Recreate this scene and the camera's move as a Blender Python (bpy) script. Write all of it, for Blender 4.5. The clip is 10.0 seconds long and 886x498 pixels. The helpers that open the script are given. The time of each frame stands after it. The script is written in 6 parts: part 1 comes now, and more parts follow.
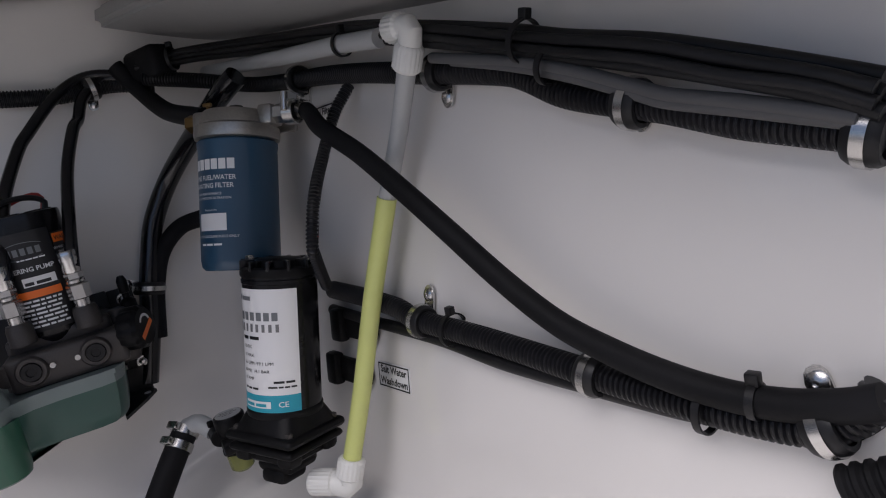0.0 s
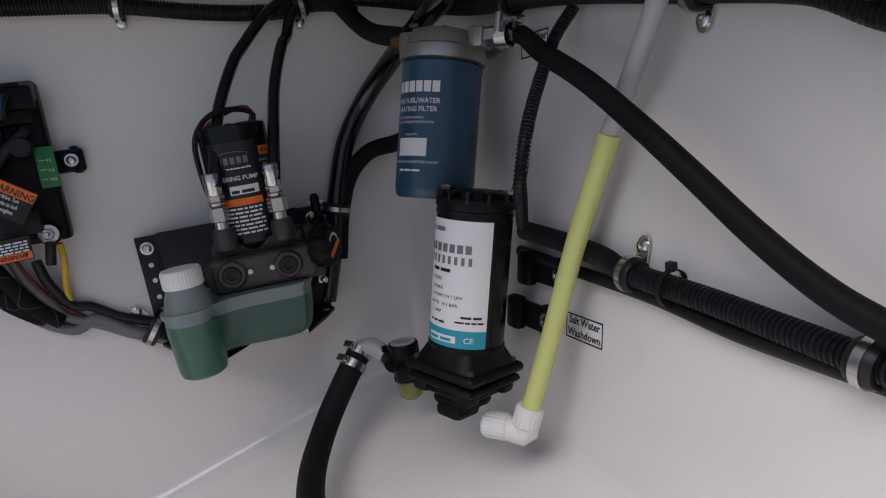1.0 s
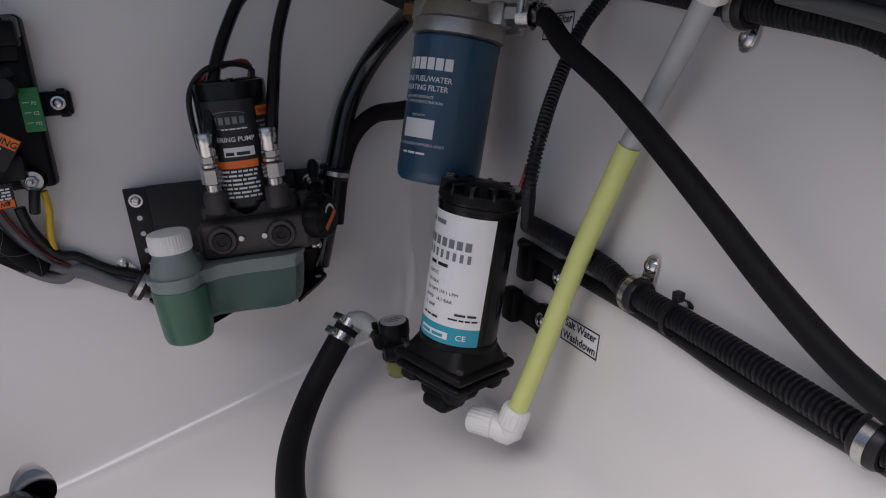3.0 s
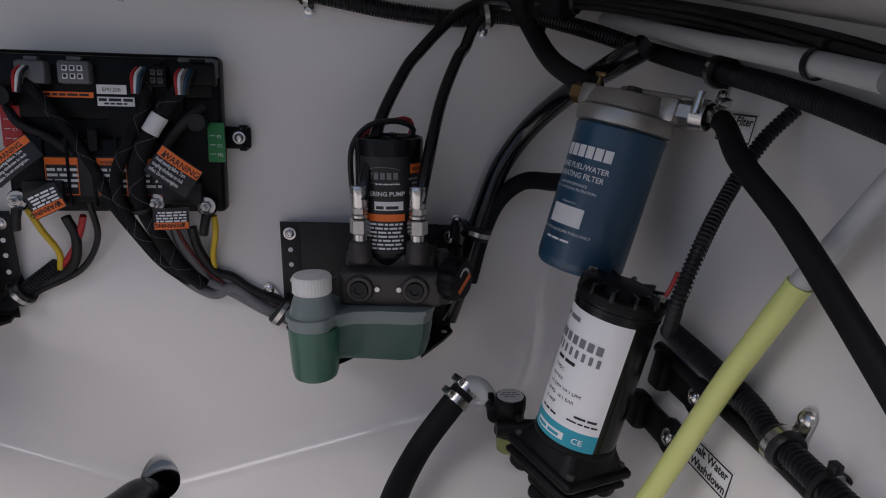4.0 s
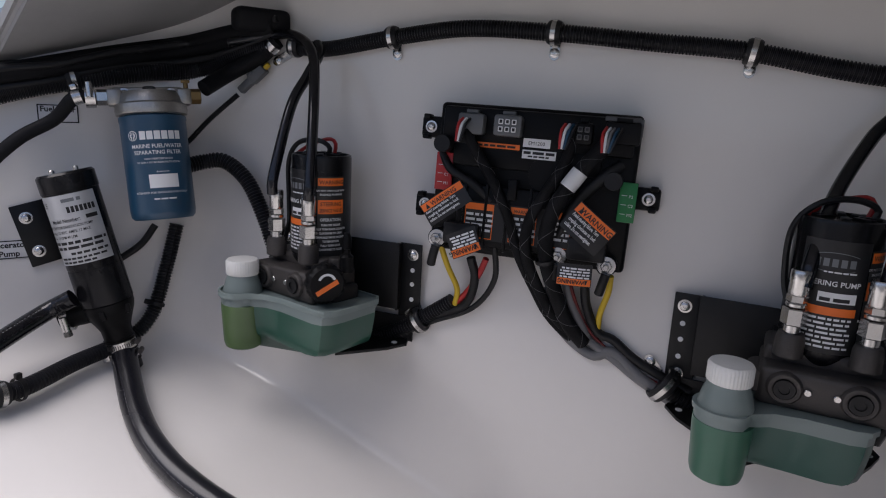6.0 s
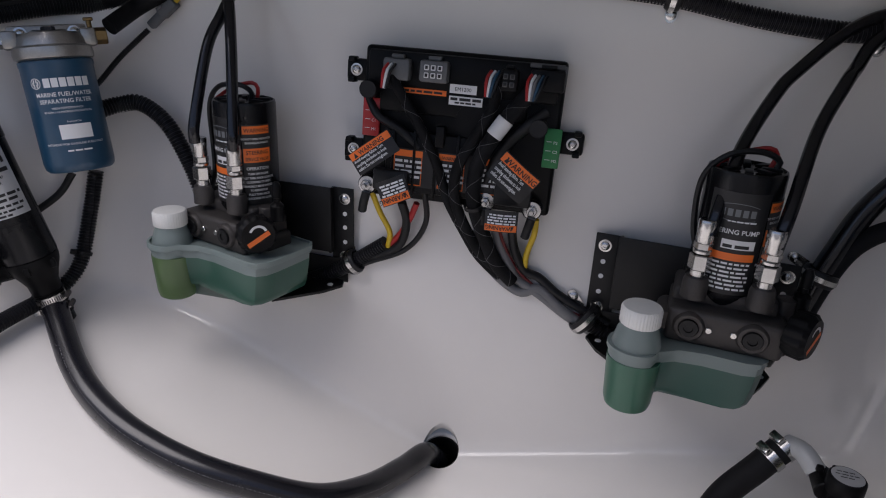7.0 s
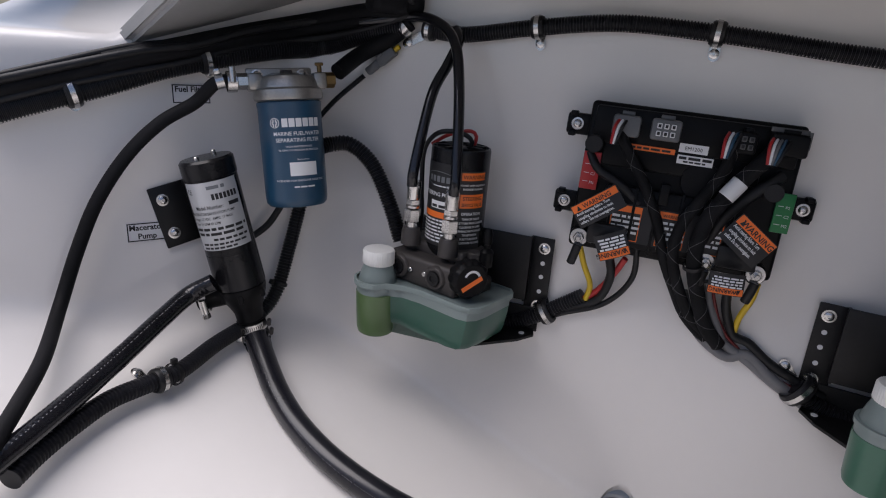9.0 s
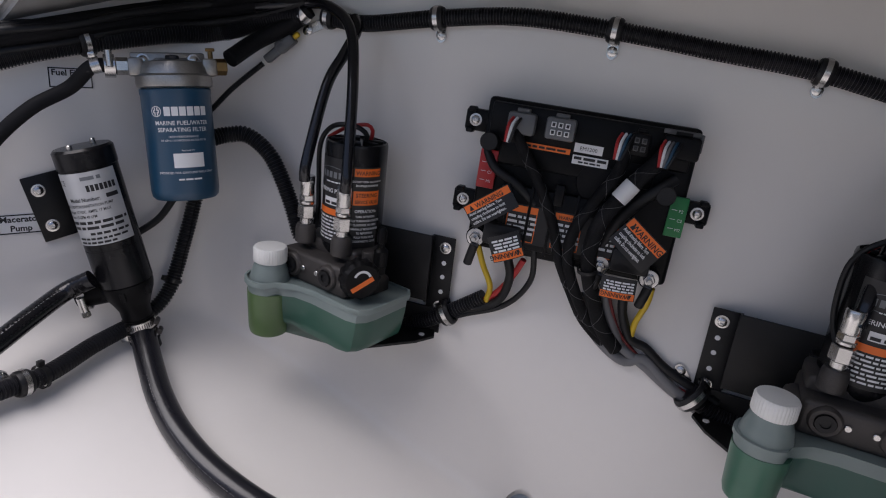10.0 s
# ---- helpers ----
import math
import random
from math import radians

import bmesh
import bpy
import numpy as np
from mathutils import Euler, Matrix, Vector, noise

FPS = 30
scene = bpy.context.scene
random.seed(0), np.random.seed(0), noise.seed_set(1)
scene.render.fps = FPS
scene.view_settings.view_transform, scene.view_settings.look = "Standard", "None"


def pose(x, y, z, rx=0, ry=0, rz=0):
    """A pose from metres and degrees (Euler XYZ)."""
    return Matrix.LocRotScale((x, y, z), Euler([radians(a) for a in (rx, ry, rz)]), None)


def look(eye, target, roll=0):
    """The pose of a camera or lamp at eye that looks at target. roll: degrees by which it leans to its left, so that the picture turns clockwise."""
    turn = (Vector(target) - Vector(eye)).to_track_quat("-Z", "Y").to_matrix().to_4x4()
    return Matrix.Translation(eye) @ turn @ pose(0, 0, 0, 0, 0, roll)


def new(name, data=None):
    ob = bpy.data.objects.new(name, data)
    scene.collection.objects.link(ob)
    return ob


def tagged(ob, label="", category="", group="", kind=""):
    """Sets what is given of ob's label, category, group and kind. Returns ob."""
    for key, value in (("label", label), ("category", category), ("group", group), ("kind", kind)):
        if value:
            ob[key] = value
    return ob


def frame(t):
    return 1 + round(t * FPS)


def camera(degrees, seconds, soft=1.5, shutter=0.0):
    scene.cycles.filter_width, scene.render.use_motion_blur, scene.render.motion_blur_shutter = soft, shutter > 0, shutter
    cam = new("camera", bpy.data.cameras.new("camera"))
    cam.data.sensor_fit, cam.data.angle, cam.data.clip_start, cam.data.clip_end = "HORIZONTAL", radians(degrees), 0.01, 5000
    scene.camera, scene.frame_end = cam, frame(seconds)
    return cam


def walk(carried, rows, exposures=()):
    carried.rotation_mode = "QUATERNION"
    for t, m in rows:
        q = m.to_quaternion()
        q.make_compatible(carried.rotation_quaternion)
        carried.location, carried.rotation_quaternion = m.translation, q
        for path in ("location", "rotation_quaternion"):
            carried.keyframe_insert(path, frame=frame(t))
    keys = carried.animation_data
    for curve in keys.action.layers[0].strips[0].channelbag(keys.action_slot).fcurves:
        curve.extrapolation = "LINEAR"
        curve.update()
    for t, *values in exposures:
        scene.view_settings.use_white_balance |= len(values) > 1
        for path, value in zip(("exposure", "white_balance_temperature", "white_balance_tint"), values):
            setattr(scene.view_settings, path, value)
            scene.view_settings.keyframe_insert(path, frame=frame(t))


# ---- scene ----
# camera and its walk
cam = camera(70.0, 10.0, soft=1.1)
PATH = [
    (0, (0.4299, -1.0569, 0.5766), (0.8817, -0.1828, 0.3981), -13.02),
    (0.5, (0.3605, -1.0099, 0.5533), (0.7855, -0.1098, 0.4573), -11.45),
    (1, (0.3857, -0.9913, 0.5697), (0.6217, -0.0430, 0.3574), -9.26),
    (1.5, (0.3801, -0.9929, 0.6131), (0.6154, -0.0899, 0.2536), -11.54),
    (2, (0.3924, -0.9757, 0.6492), (0.5792, -0.0967, 0.2105), -15.49),
    (2.2, (0.3656, -0.9653, 0.6226), (0.6022, -0.0672, 0.2519), -10.90),
    (3.3, (0.4082, -0.9393, 0.6228), (0.6021, -0.0012, 0.3359), -2.91),
    (3.5, (0.4022, -0.9279, 0.6243), (0.5556, 0.0254, 0.3643), -1.73),
    (4, (0.4055, -0.9240, 0.6765), (0.4232, 0.0375, 0.4024), 0.64),
    (4.5, (0.3668, -0.8926, 0.6572), (0.1646, 0.0595, 0.4281), 3.27),
    (5, (0.3601, -0.8350, 0.6831), (-0.0234, 0.0608, 0.4585), 2.65),
    (5.2, (0.2991, -0.8581, 0.6710), (-0.0911, 0.0393, 0.4653), 3.67),
    (6.5, (0.2233, -0.9119, 0.7210), (-0.1527, -0.0229, 0.4596), 1.46),
    (7, (0.2399, -0.9002, 0.7571), (-0.0434, -0.0149, 0.3883), 2.90),
    (7.5, (0.1997, -0.9036, 0.7306), (-0.1611, -0.0239, 0.4210), 2.66),
    (8, (0.1135, -0.9454, 0.7415), (-0.2762, -0.0796, 0.4276), 3.36),
    (8.5, (0.0195, -0.9920, 0.7367), (-0.3534, -0.1114, 0.4446), 3.71),
    (9, (0.0387, -0.9772, 0.7561), (-0.3386, -0.1060, 0.4421), 4.90),
    (9.5, (0.0920, -0.9315, 0.7545), (-0.2498, -0.0430, 0.4481), 6.52),
    (10, (0.1192, -0.9032, 0.7677), (-0.2100, -0.0163, 0.4435), 6.72),
]
walk(cam, [(t, look(eye, to, roll)) for t, eye, to, roll in PATH], [(t, s, 6450, 17.5) for t, s in ((0, 0.0), (1, 0.0), (2, -0.03), (3.5, -0.1), (4.5, -0.2), (5.2, 0.0), (6.5, 0.1), (7.5, 0.12), (8.5, 0.15), (10, 0.1))])

# world, sun, exposure: open shade under a pale sky that falls in through the hatch
world = bpy.data.worlds.new("sky")
world.use_nodes = True
scene.world = world
wn, wl = world.node_tree.nodes, world.node_tree.links
sky = wn.new("ShaderNodeTexSky")
sky.sky_type, sky.sun_disc = "NISHITA", False
sky.sun_elevation, sky.sun_rotation = radians(64), radians(195)
wl.new(sky.outputs[0], wn["Background"].inputs[0])
wn["Background"].inputs[1].default_value = 0.09
sun = new("sun", bpy.data.lights.new("sun", "SUN"))
sun.data.energy, sun.data.angle, sun.data.color = 3.4, radians(62), (1.0, 0.98, 0.95)
sun.matrix_world = look((0, 0, 5), (0.35, 0.23, 4))


# materials
def material(name, color, rough=0.5, metal=0.0, spec=0.5, grain=0.0, scale=60.0, bump=0.0, stain=0.0, coat=0.0, trans=0.0, ior=1.45, alpha=1.0, sss=0.0, each=0.0):
    m = bpy.data.materials.new(name)
    m.use_nodes = True
    n, l = m.node_tree.nodes, m.node_tree.links
    b = n["Principled BSDF"]
    b.inputs["Roughness"].default_value, b.inputs["Metallic"].default_value = rough, metal
    b.inputs["Coat Weight"].default_value, b.inputs["Coat Roughness"].default_value = coat, 0.12
    b.inputs["Transmission Weight"].default_value, b.inputs["IOR"].default_value = trans, ior
    b.inputs["Alpha"].default_value, b.inputs["Specular IOR Level"].default_value = alpha, spec
    if sss:
        b.inputs["Subsurface Weight"].default_value = sss
        b.inputs["Subsurface Radius"].default_value = (0.01, 0.01, 0.01)
    co = n.new("ShaderNodeTexCoord")
    fine, broad = n.new("ShaderNodeTexNoise"), n.new("ShaderNodeTexNoise")
    fine.inputs["Scale"].default_value, fine.inputs["Detail"].default_value = scale * 6, 4
    broad.inputs["Scale"].default_value, broad.inputs["Detail"].default_value = scale * 0.15, 5
    for q in (fine, broad):
        l.new(co.outputs["Object"], q.inputs["Vector"])
    mix1, mix2 = n.new("ShaderNodeMix"), n.new("ShaderNodeMix")
    for q in (mix1, mix2):
        q.data_type = "RGBA"
    dark = tuple(c * (1 - grain) for c in color)
    worn = tuple(c * (1 - stain) for c in color)
    mix1.inputs[6].default_value, mix1.inputs[7].default_value = (*dark, 1), (*color, 1)
    l.new(fine.outputs["Fac"], mix1.inputs[0])
    ramp = n.new("ShaderNodeValToRGB")
    ramp.color_ramp.elements[0].position, ramp.color_ramp.elements[1].position = 0.42, 0.72
    l.new(broad.outputs["Fac"], ramp.inputs[0])
    l.new(ramp.outputs[0], mix2.inputs[0])
    l.new(mix1.outputs[2], mix2.inputs[6])
    mix2.inputs[7].default_value = (*worn, 1)
    l.new(mix2.outputs[2], b.inputs["Base Color"])
    rr = n.new("ShaderNodeMapRange")
    rr.inputs[3].default_value, rr.inputs[4].default_value = rough * 0.8, min(1, rough * 1.25)
    l.new(broad.outputs["Fac"], rr.inputs[0])
    l.new(rr.outputs[0], b.inputs["Roughness"])
    if bump:
        bm_ = n.new("ShaderNodeBump")
        bm_.inputs["Strength"].default_value, bm_.inputs["Distance"].default_value = bump, 0.001
        l.new(fine.outputs["Fac"], bm_.inputs["Height"])
        l.new(bm_.outputs[0], b.inputs["Normal"])
    return m


M = {
    "gelcoat": material("gelcoat", (0.78, 0.755, 0.725), 0.13, grain=0.03, scale=8, stain=0.06, coat=0.22, bump=0.02),
    "deck": material("deck_underside", (0.34, 0.34, 0.335), 0.5, grain=0.12, scale=12, stain=0.12, bump=0.15),
    "rubber": material("black_rubber", (0.010, 0.010, 0.011), spec=0.35, rough=0.42, grain=0.35, scale=60, stain=-0.6, bump=0.15),
    "matte": material("matte_black_rubber", (0.008, 0.008, 0.009), spec=0.16, rough=0.62, grain=0.3, scale=50, stain=-0.7, bump=0.2),
    "gloss": material("gloss_black_hose", (0.006, 0.006, 0.008), spec=0.45, rough=0.16, grain=0.2, scale=50, stain=-0.5, coat=0.3),
    "satin": material("satin_black_hose", (0.007, 0.007, 0.010), spec=0.5, rough=0.26, grain=0.2, scale=40, stain=-0.5, coat=0.2),
    "loom": material("split_loom", (0.008, 0.008, 0.010), spec=0.35, rough=0.36, grain=0.3, scale=60, stain=-0.6),
    "blackpaint": material("black_paint", (0.007, 0.007, 0.008), spec=0.30, rough=0.24, grain=0.25, scale=70, stain=-0.6, bump=0.06, coat=0.06),
    "powder": material("black_powder_coat", (0.007, 0.007, 0.0075), spec=0.35, rough=0.42, grain=0.3, scale=120, stain=-0.5, bump=0.25),
    "plastic": material("black_plastic", (0.005, 0.005, 0.0055), spec=0.16, rough=0.4, grain=0.25, scale=90, stain=-0.6, bump=0.15),
    "braid": material("braided_sleeve", (0.009, 0.009, 0.010), spec=0.2, rough=0.7, grain=0.75, scale=200, stain=-0.5, bump=0.8),
    "blue": material("blue_paint", (0.014, 0.062, 0.118), 0.36, grain=0.12, scale=60, stain=0.15, coat=0.3, bump=0.04),
    "cast": material("cast_aluminium", (0.47, 0.45, 0.415), 0.38, metal=0.9, grain=0.3, scale=60, stain=0.3, bump=0.3),
    "castdark": material("dark_anodised_block", (0.075, 0.068, 0.064), 0.5, metal=0.35, grain=0.3, scale=80, stain=0.25, bump=0.25),
    "steel": material("stainless_steel", (0.66, 0.65, 0.63), 0.24, metal=1.0, grain=0.15, scale=80, stain=0.2),
    "brass": material("brass", (0.30, 0.19, 0.08), 0.35, metal=1.0, grain=0.2, scale=80, stain=0.3),
    "whiteplastic": material("white_nylon", (0.74, 0.74, 0.71), 0.45, grain=0.05, scale=60, stain=0.06, sss=0.15, bump=0.08),
    "whitehose": material("milky_hose", (0.44, 0.45, 0.45), 0.35, grain=0.06, scale=40, stain=0.1, sss=0.2),
    "yellowtube": material("yellow_green_tube", (0.62, 0.66, 0.23), 0.32, grain=0.06, scale=40, stain=0.12, sss=0.25),
    "tank": material("milky_tank_wall", (0.19, 0.235, 0.228), 0.35, grain=0.05, scale=50, stain=0.12, sss=0.25, coat=0.15),
    "rim": material("milky_rim", (0.21, 0.26, 0.25), 0.4, grain=0.04, scale=50, stain=0.08, sss=0.2),
    "fluid": material("green_fluid_tank_wall", (0.030, 0.098, 0.078), 0.32, grain=0.08, scale=14, stain=0.35, sss=0.15, coat=0.2),
    "fluidlight": material("green_fluid_tank_wall", (0.024, 0.098, 0.068), 0.32, grain=0.08, scale=14, stain=0.35, sss=0.15, coat=0.2),
    # the same fluids, coloured brighter for light through the thin wells
    "fluidwell": material("backlit_green_fluid_well", (0.040, 0.140, 0.090), 0.32, grain=0.06, scale=14, stain=0.25, sss=0.2, coat=0.2),
    "fluidlightwell": material("backlit_yellow_green_well", (0.095, 0.165, 0.062), 0.32, grain=0.06, scale=14, stain=0.25, sss=0.2, coat=0.2),
    "label": material("white_label", (0.74, 0.74, 0.74), 0.42, grain=0.02, scale=60, stain=0.03),
    "silver": material("silver_label", (0.52, 0.53, 0.54), 0.34, metal=0.35, grain=0.05, scale=60, stain=0.08),
    "ink": material("black_ink", (0.012, 0.012, 0.013), 0.45, grain=0.1, scale=80),
    "greyink": material("grey_ink", (0.16, 0.17, 0.18), 0.45, grain=0.1, scale=80),
    "whiteink": material("white_ink", (0.72, 0.73, 0.74), 0.45, grain=0.04, scale=80),
    "orange": material("orange_print", (0.85, 0.17, 0.022), 0.42, grain=0.05, scale=80, stain=0.06),
    "teal": material("teal_print", (0.012, 0.30, 0.40), 0.42, grain=0.05, scale=80, stain=0.05),
    "darkred": material("dark_red_wire", (0.13, 0.010, 0.010), 0.45, grain=0.1, scale=80, stain=0.1),
    "red": material("red_plastic", (0.42, 0.022, 0.022), 0.4, grain=0.08, scale=80, stain=0.1),
    "green": material("green_plastic", (0.018, 0.20, 0.06), 0.4, grain=0.08, scale=80, stain=0.1),
    "yellow": material("yellow_heatshrink", (0.62, 0.42, 0.02), 0.4, grain=0.05, scale=80, stain=0.1),
    "greycable": material("grey_cable", (0.17, 0.17, 0.175), 0.45, grain=0.12, scale=60, stain=0.2),
    "lightgrey": material("light_grey_cable", (0.095, 0.095, 0.098), 0.45, grain=0.1, scale=60, stain=0.15),
    "greyplastic": material("grey_plastic", (0.11, 0.115, 0.12), 0.45, grain=0.1, scale=60, stain=0.15),
    "bowl": material("amber_clear_bowl", (0.42, 0.44, 0.16), 0.15, grain=0.05, scale=60, stain=0.1, trans=0.6, ior=1.3),
}


# mesh helpers
def part(name, bm, mat, parent=None, label="", smooth=True):
    me = bpy.data.meshes.new(name)
    bm.to_mesh(me)
    bm.free()
    me.materials.append(M[mat])
    if smooth:
        me.shade_smooth()
        me.set_sharp_from_angle(angle=radians(38))
    ob = new(name, me)
    if parent is not None:
        ob.parent = parent
    if label:
        ob["label"] = label
    return ob


def thing(name, m, label, category, group=""):
    ob = new(name)
    ob.empty_display_size = 0.02
    ob.matrix_world = m
    return tagged(ob, label, category, group)


def box(bm, size, at=(0, 0, 0), bevel=0.0, turn=None, segs=2):
    r = bmesh.ops.create_cube(bm, size=1.0)
    v = r["verts"]
    bmesh.ops.scale(bm, vec=size, verts=v)
    if bevel:
        e = list({e for q in v for e in q.link_edges})
        g = bmesh.ops.bevel(bm, geom=e, offset=bevel, segments=segs, affect="EDGES", profile=0.5)
        v = list({q for f in g["faces"] for q in f.verts} | {q for q in v if q.is_valid})
    mat = Matrix.Translation(at) @ (turn or Matrix())
    bmesh.ops.transform(bm, matrix=mat, verts=v)
    return bm


def lathe(bm, profile, segs=32, m=None, arc=(0.0, 360.0)):
    """Turns (radius, height) pairs about z."""
    full = arc == (0.0, 360.0)
    cols = segs if full else segs + 1
    rings = []
    for r, z in profile:
        ring = []
        for i in range(cols):
            a = radians(arc[0] + (arc[1] - arc[0]) * i / segs)
            p = Vector((r * math.cos(a), r * math.sin(a), z))
            ring.append(bm.verts.new(m @ p if m else p))
        rings.append(ring)
    for a, b in zip(rings, rings[1:]):
        for i in range(cols if full else cols - 1):
            j = (i + 1) % cols
            bm.faces.new((a[i], a[j], b[j], b[i]))
    if full and profile[0][0] > 1e-6:
        bm.faces.new(list(reversed(rings[0])))
    if full and profile[-1][0] > 1e-6:
        bm.faces.new(rings[-1])
    bmesh.ops.recalc_face_normals(bm, faces=bm.faces)
    return bm


def lathed(profile, segs=32, m=None):
    return lathe(bmesh.new(), profile, segs, m)


def fluted(profile, ribs, depth, m=None):
    """A turned cap whose outer wall carries upright ribs."""
    bm = lathe(bmesh.new(), profile, ribs * 4)
    rim = max(r for r, z in profile)
    for v in bm.verts:
        r = math.hypot(v.co.x, v.co.y)
        if r > rim * 0.9:
            k = round(math.atan2(v.co.y, v.co.x) / (2 * math.pi) * ribs * 4) % 4
            s = 1 + (depth / rim if k < 2 else 0)
            v.co.x, v.co.y = v.co.x * s, v.co.y * s
    if m:
        bmesh.ops.transform(bm, matrix=m, verts=bm.verts)
    return bm


AX = {"x": pose(0, 0, 0, 0, 90, 0), "y": pose(0, 0, 0, 90, 0, 0), "z": Matrix()}


def rod(bm, r, length, at=(0, 0, 0), axis="z", segs=20, bevel=0.001):
    h = length / 2
    b = min(bevel, r * 0.4, h * 0.4)
    return lathe(bm, [(r - b, -h), (r, -h + b), (r, h - b), (r - b, h)], segs, Matrix.Translation(at) @ AX[axis])


def spline(pts, step=0.004):
    """Even points along a Catmull-Rom curve."""
    p = [Vector(q) for q in pts]
    p = [p[0] * 2 - p[1]] + p + [p[-1] * 2 - p[-2]]
    fine = []
    for i in range(1, len(p) - 2):
        a, b, c, d = p[i - 1], p[i], p[i + 1], p[i + 2]
        for k in range(24):
            t = k / 24
            fine.append(0.5 * ((2 * b) + (c - a) * t + (2 * a - 5 * b + 4 * c - d) * t * t + (3 * b - a - 3 * c + d) * t ** 3))
    fine.append(p[-2])
    xyz = np.array([tuple(q) for q in fine])
    run = np.r_[0, np.cumsum(np.linalg.norm(np.diff(xyz, axis=0), axis=1))]
    at = np.linspace(0, run[-1], max(3, round(run[-1] / step) + 1))
    return [Vector(q) for q in np.stack([np.interp(at, run, xyz[:, k]) for k in range(3)], 1)]


def sweep(pts, r, segs=14, ridge=0.0, pitch=0.0045, step=0.006, bm=None):
    """A round tube along a curve; ridge: the depth of corrugations."""
    line = spline(pts, pitch / 4 if ridge else step)
    bm = bm or bmesh.new()
    t = (line[1] - line[0]).normalized()
    n = t.orthogonal().normalized()
    rings = []
    for i, p in enumerate(line):
        t2 = (line[min(i + 1, len(line) - 1)] - line[max(i - 1, 0)]).normalized()
        n = (n - t2 * n.dot(t2)).normalized()
        b = t2.cross(n)
        rad = r - (ridge if (ridge and i % 4 in (2, 3)) else 0.0)
        rings.append([bm.verts.new(p + n * rad * math.cos(2 * math.pi * k / segs) + b * rad * math.sin(2 * math.pi * k / segs)) for k in range(segs)])
    for a, b in zip(rings, rings[1:]):
        for k in range(segs):
            j = (k + 1) % segs
            bm.faces.new((a[k], a[j], b[j], b[k]))
    bm.faces.new(list(reversed(rings[0])))
    bm.faces.new(rings[-1])
    bmesh.ops.recalc_face_normals(bm, faces=bm.faces)
    return bm


def hexagon(bm, r, length, at=(0, 0, 0), axis="z", bevel=0.0012):
    h = length / 2
    return lathe(bm, [(r - bevel, -h), (r, -h + bevel), (r, h - bevel), (r - bevel, h)], 6, Matrix.Translation(at) @ AX[axis])


def ring(bm, r, thick, width, at=(0, 0, 0), axis="z", segs=28):
    h = width / 2
    m = Matrix.Translation(at) @ AX[axis]
    prof = [(r, -h), (r + thick, -h), (r + thick, h), (r, h), (r, -h)]
    return lathe_open(bm, prof, segs, m)


def lathe_open(bm, prof, segs, m):
    rings = [[bm.verts.new(m @ Vector((q * math.cos(2 * math.pi * i / segs), q * math.sin(2 * math.pi * i / segs), z))) for i in range(segs)] for q, z in prof[:-1]]
    for a, b in zip(rings, rings[1:] + rings[:1]):
        for i in range(segs):
            j = (i + 1) % segs
            bm.faces.new((a[i], a[j], b[j], b[i]))
    bmesh.ops.recalc_face_normals(bm, faces=bm.faces)
    return bm


def screw(parent, at, m=None, r=0.0065, washer=0.009):
    """A pan-head screw with a washer, facing local -y."""
    bm = bmesh.new()
    base = Matrix.Translation(at) @ (m or Matrix()) @ pose(0, 0, 0, 90, 0, 0)
    lathe(bm, [(washer, 0), (washer, 0.0012), (r, 0.0014), (r * 0.96, 0.003), (r * 0.6, 0.0048), (r * 0.36, 0.005), (r * 0.34, 0.003), (0.0, 0.003)], 18, base)
    return part("screw", bm, "steel", parent, "stainless steel screw with washer")


# flat and curved prints
def flat(u, v, lift=0.0):
    return Vector((u, -lift, v))


def round_on(radius, turn=0.0):
    def f(u, v, lift=0.0):
        a = u / radius + radians(turn)
        return Vector(((radius + lift) * math.sin(a), -(radius + lift) * math.cos(a), v))
    return f


def patch(bm, on, u0, v0, u1, v1, lift, steps=10):
    cols = [[bm.verts.new(on(u0 + (u1 - u0) * i / steps, v, lift)) for v in (v0, v1)] for i in range(steps + 1)]
    for a, b in zip(cols, cols[1:]):
        bm.faces.new((a[0], b[0], b[1], a[1]))
    return bm


def print_patch(name, parent, on, mat, u0, v0, u1, v1, lift=0.0005, label="", steps=10):
    return part(name, patch(bmesh.new(), on, u0, v0, u1, v1, lift, steps), mat, parent, label)


def bars(parent, on, mat, rows, lift=0.0009):
    """Unreadable small print: rows of (left, right, height above base, thickness), broken into words."""
    bm = bmesh.new()
    rnd = random.Random(len(rows) * 7 + int(rows[0][2] * 1e4))
    for u0, u1, v, th in rows:
        u = u0
        while u < u1 - th:
            w = min(th * rnd.uniform(1.6, 5.0), u1 - u)
            patch(bm, on, u, v, u + w, v + th, lift, 2)
            u += w + th * 0.7
    return part("small_print", bm, mat, parent)


def words(text, parent, on, mat, u, v, size, lift=0.0010, align="LEFT", stretch=1.0, bold=0.0):
    cu = bpy.data.curves.new("lettering", "FONT")
    cu.body, cu.size, cu.align_x, cu.resolution_u, cu.offset = text, size, align, 2, bold * size
    tmp = bpy.data.objects.new("lettering", cu)
    scene.collection.objects.link(tmp)
    bpy.context.view_layer.update()
    me = bpy.data.meshes.new_from_object(tmp.evaluated_get(bpy.context.evaluated_depsgraph_get()))
    bpy.data.objects.remove(tmp)
    bpy.data.curves.remove(cu)
    for q in me.vertices:
        q.co = on(u + q.co.x * stretch, v + q.co.y, lift)
    me.name = "lettering"
    me.materials.clear()
    me.materials.append(M[mat])
    ob = new("lettering", me)
    ob.parent = parent
    return ob


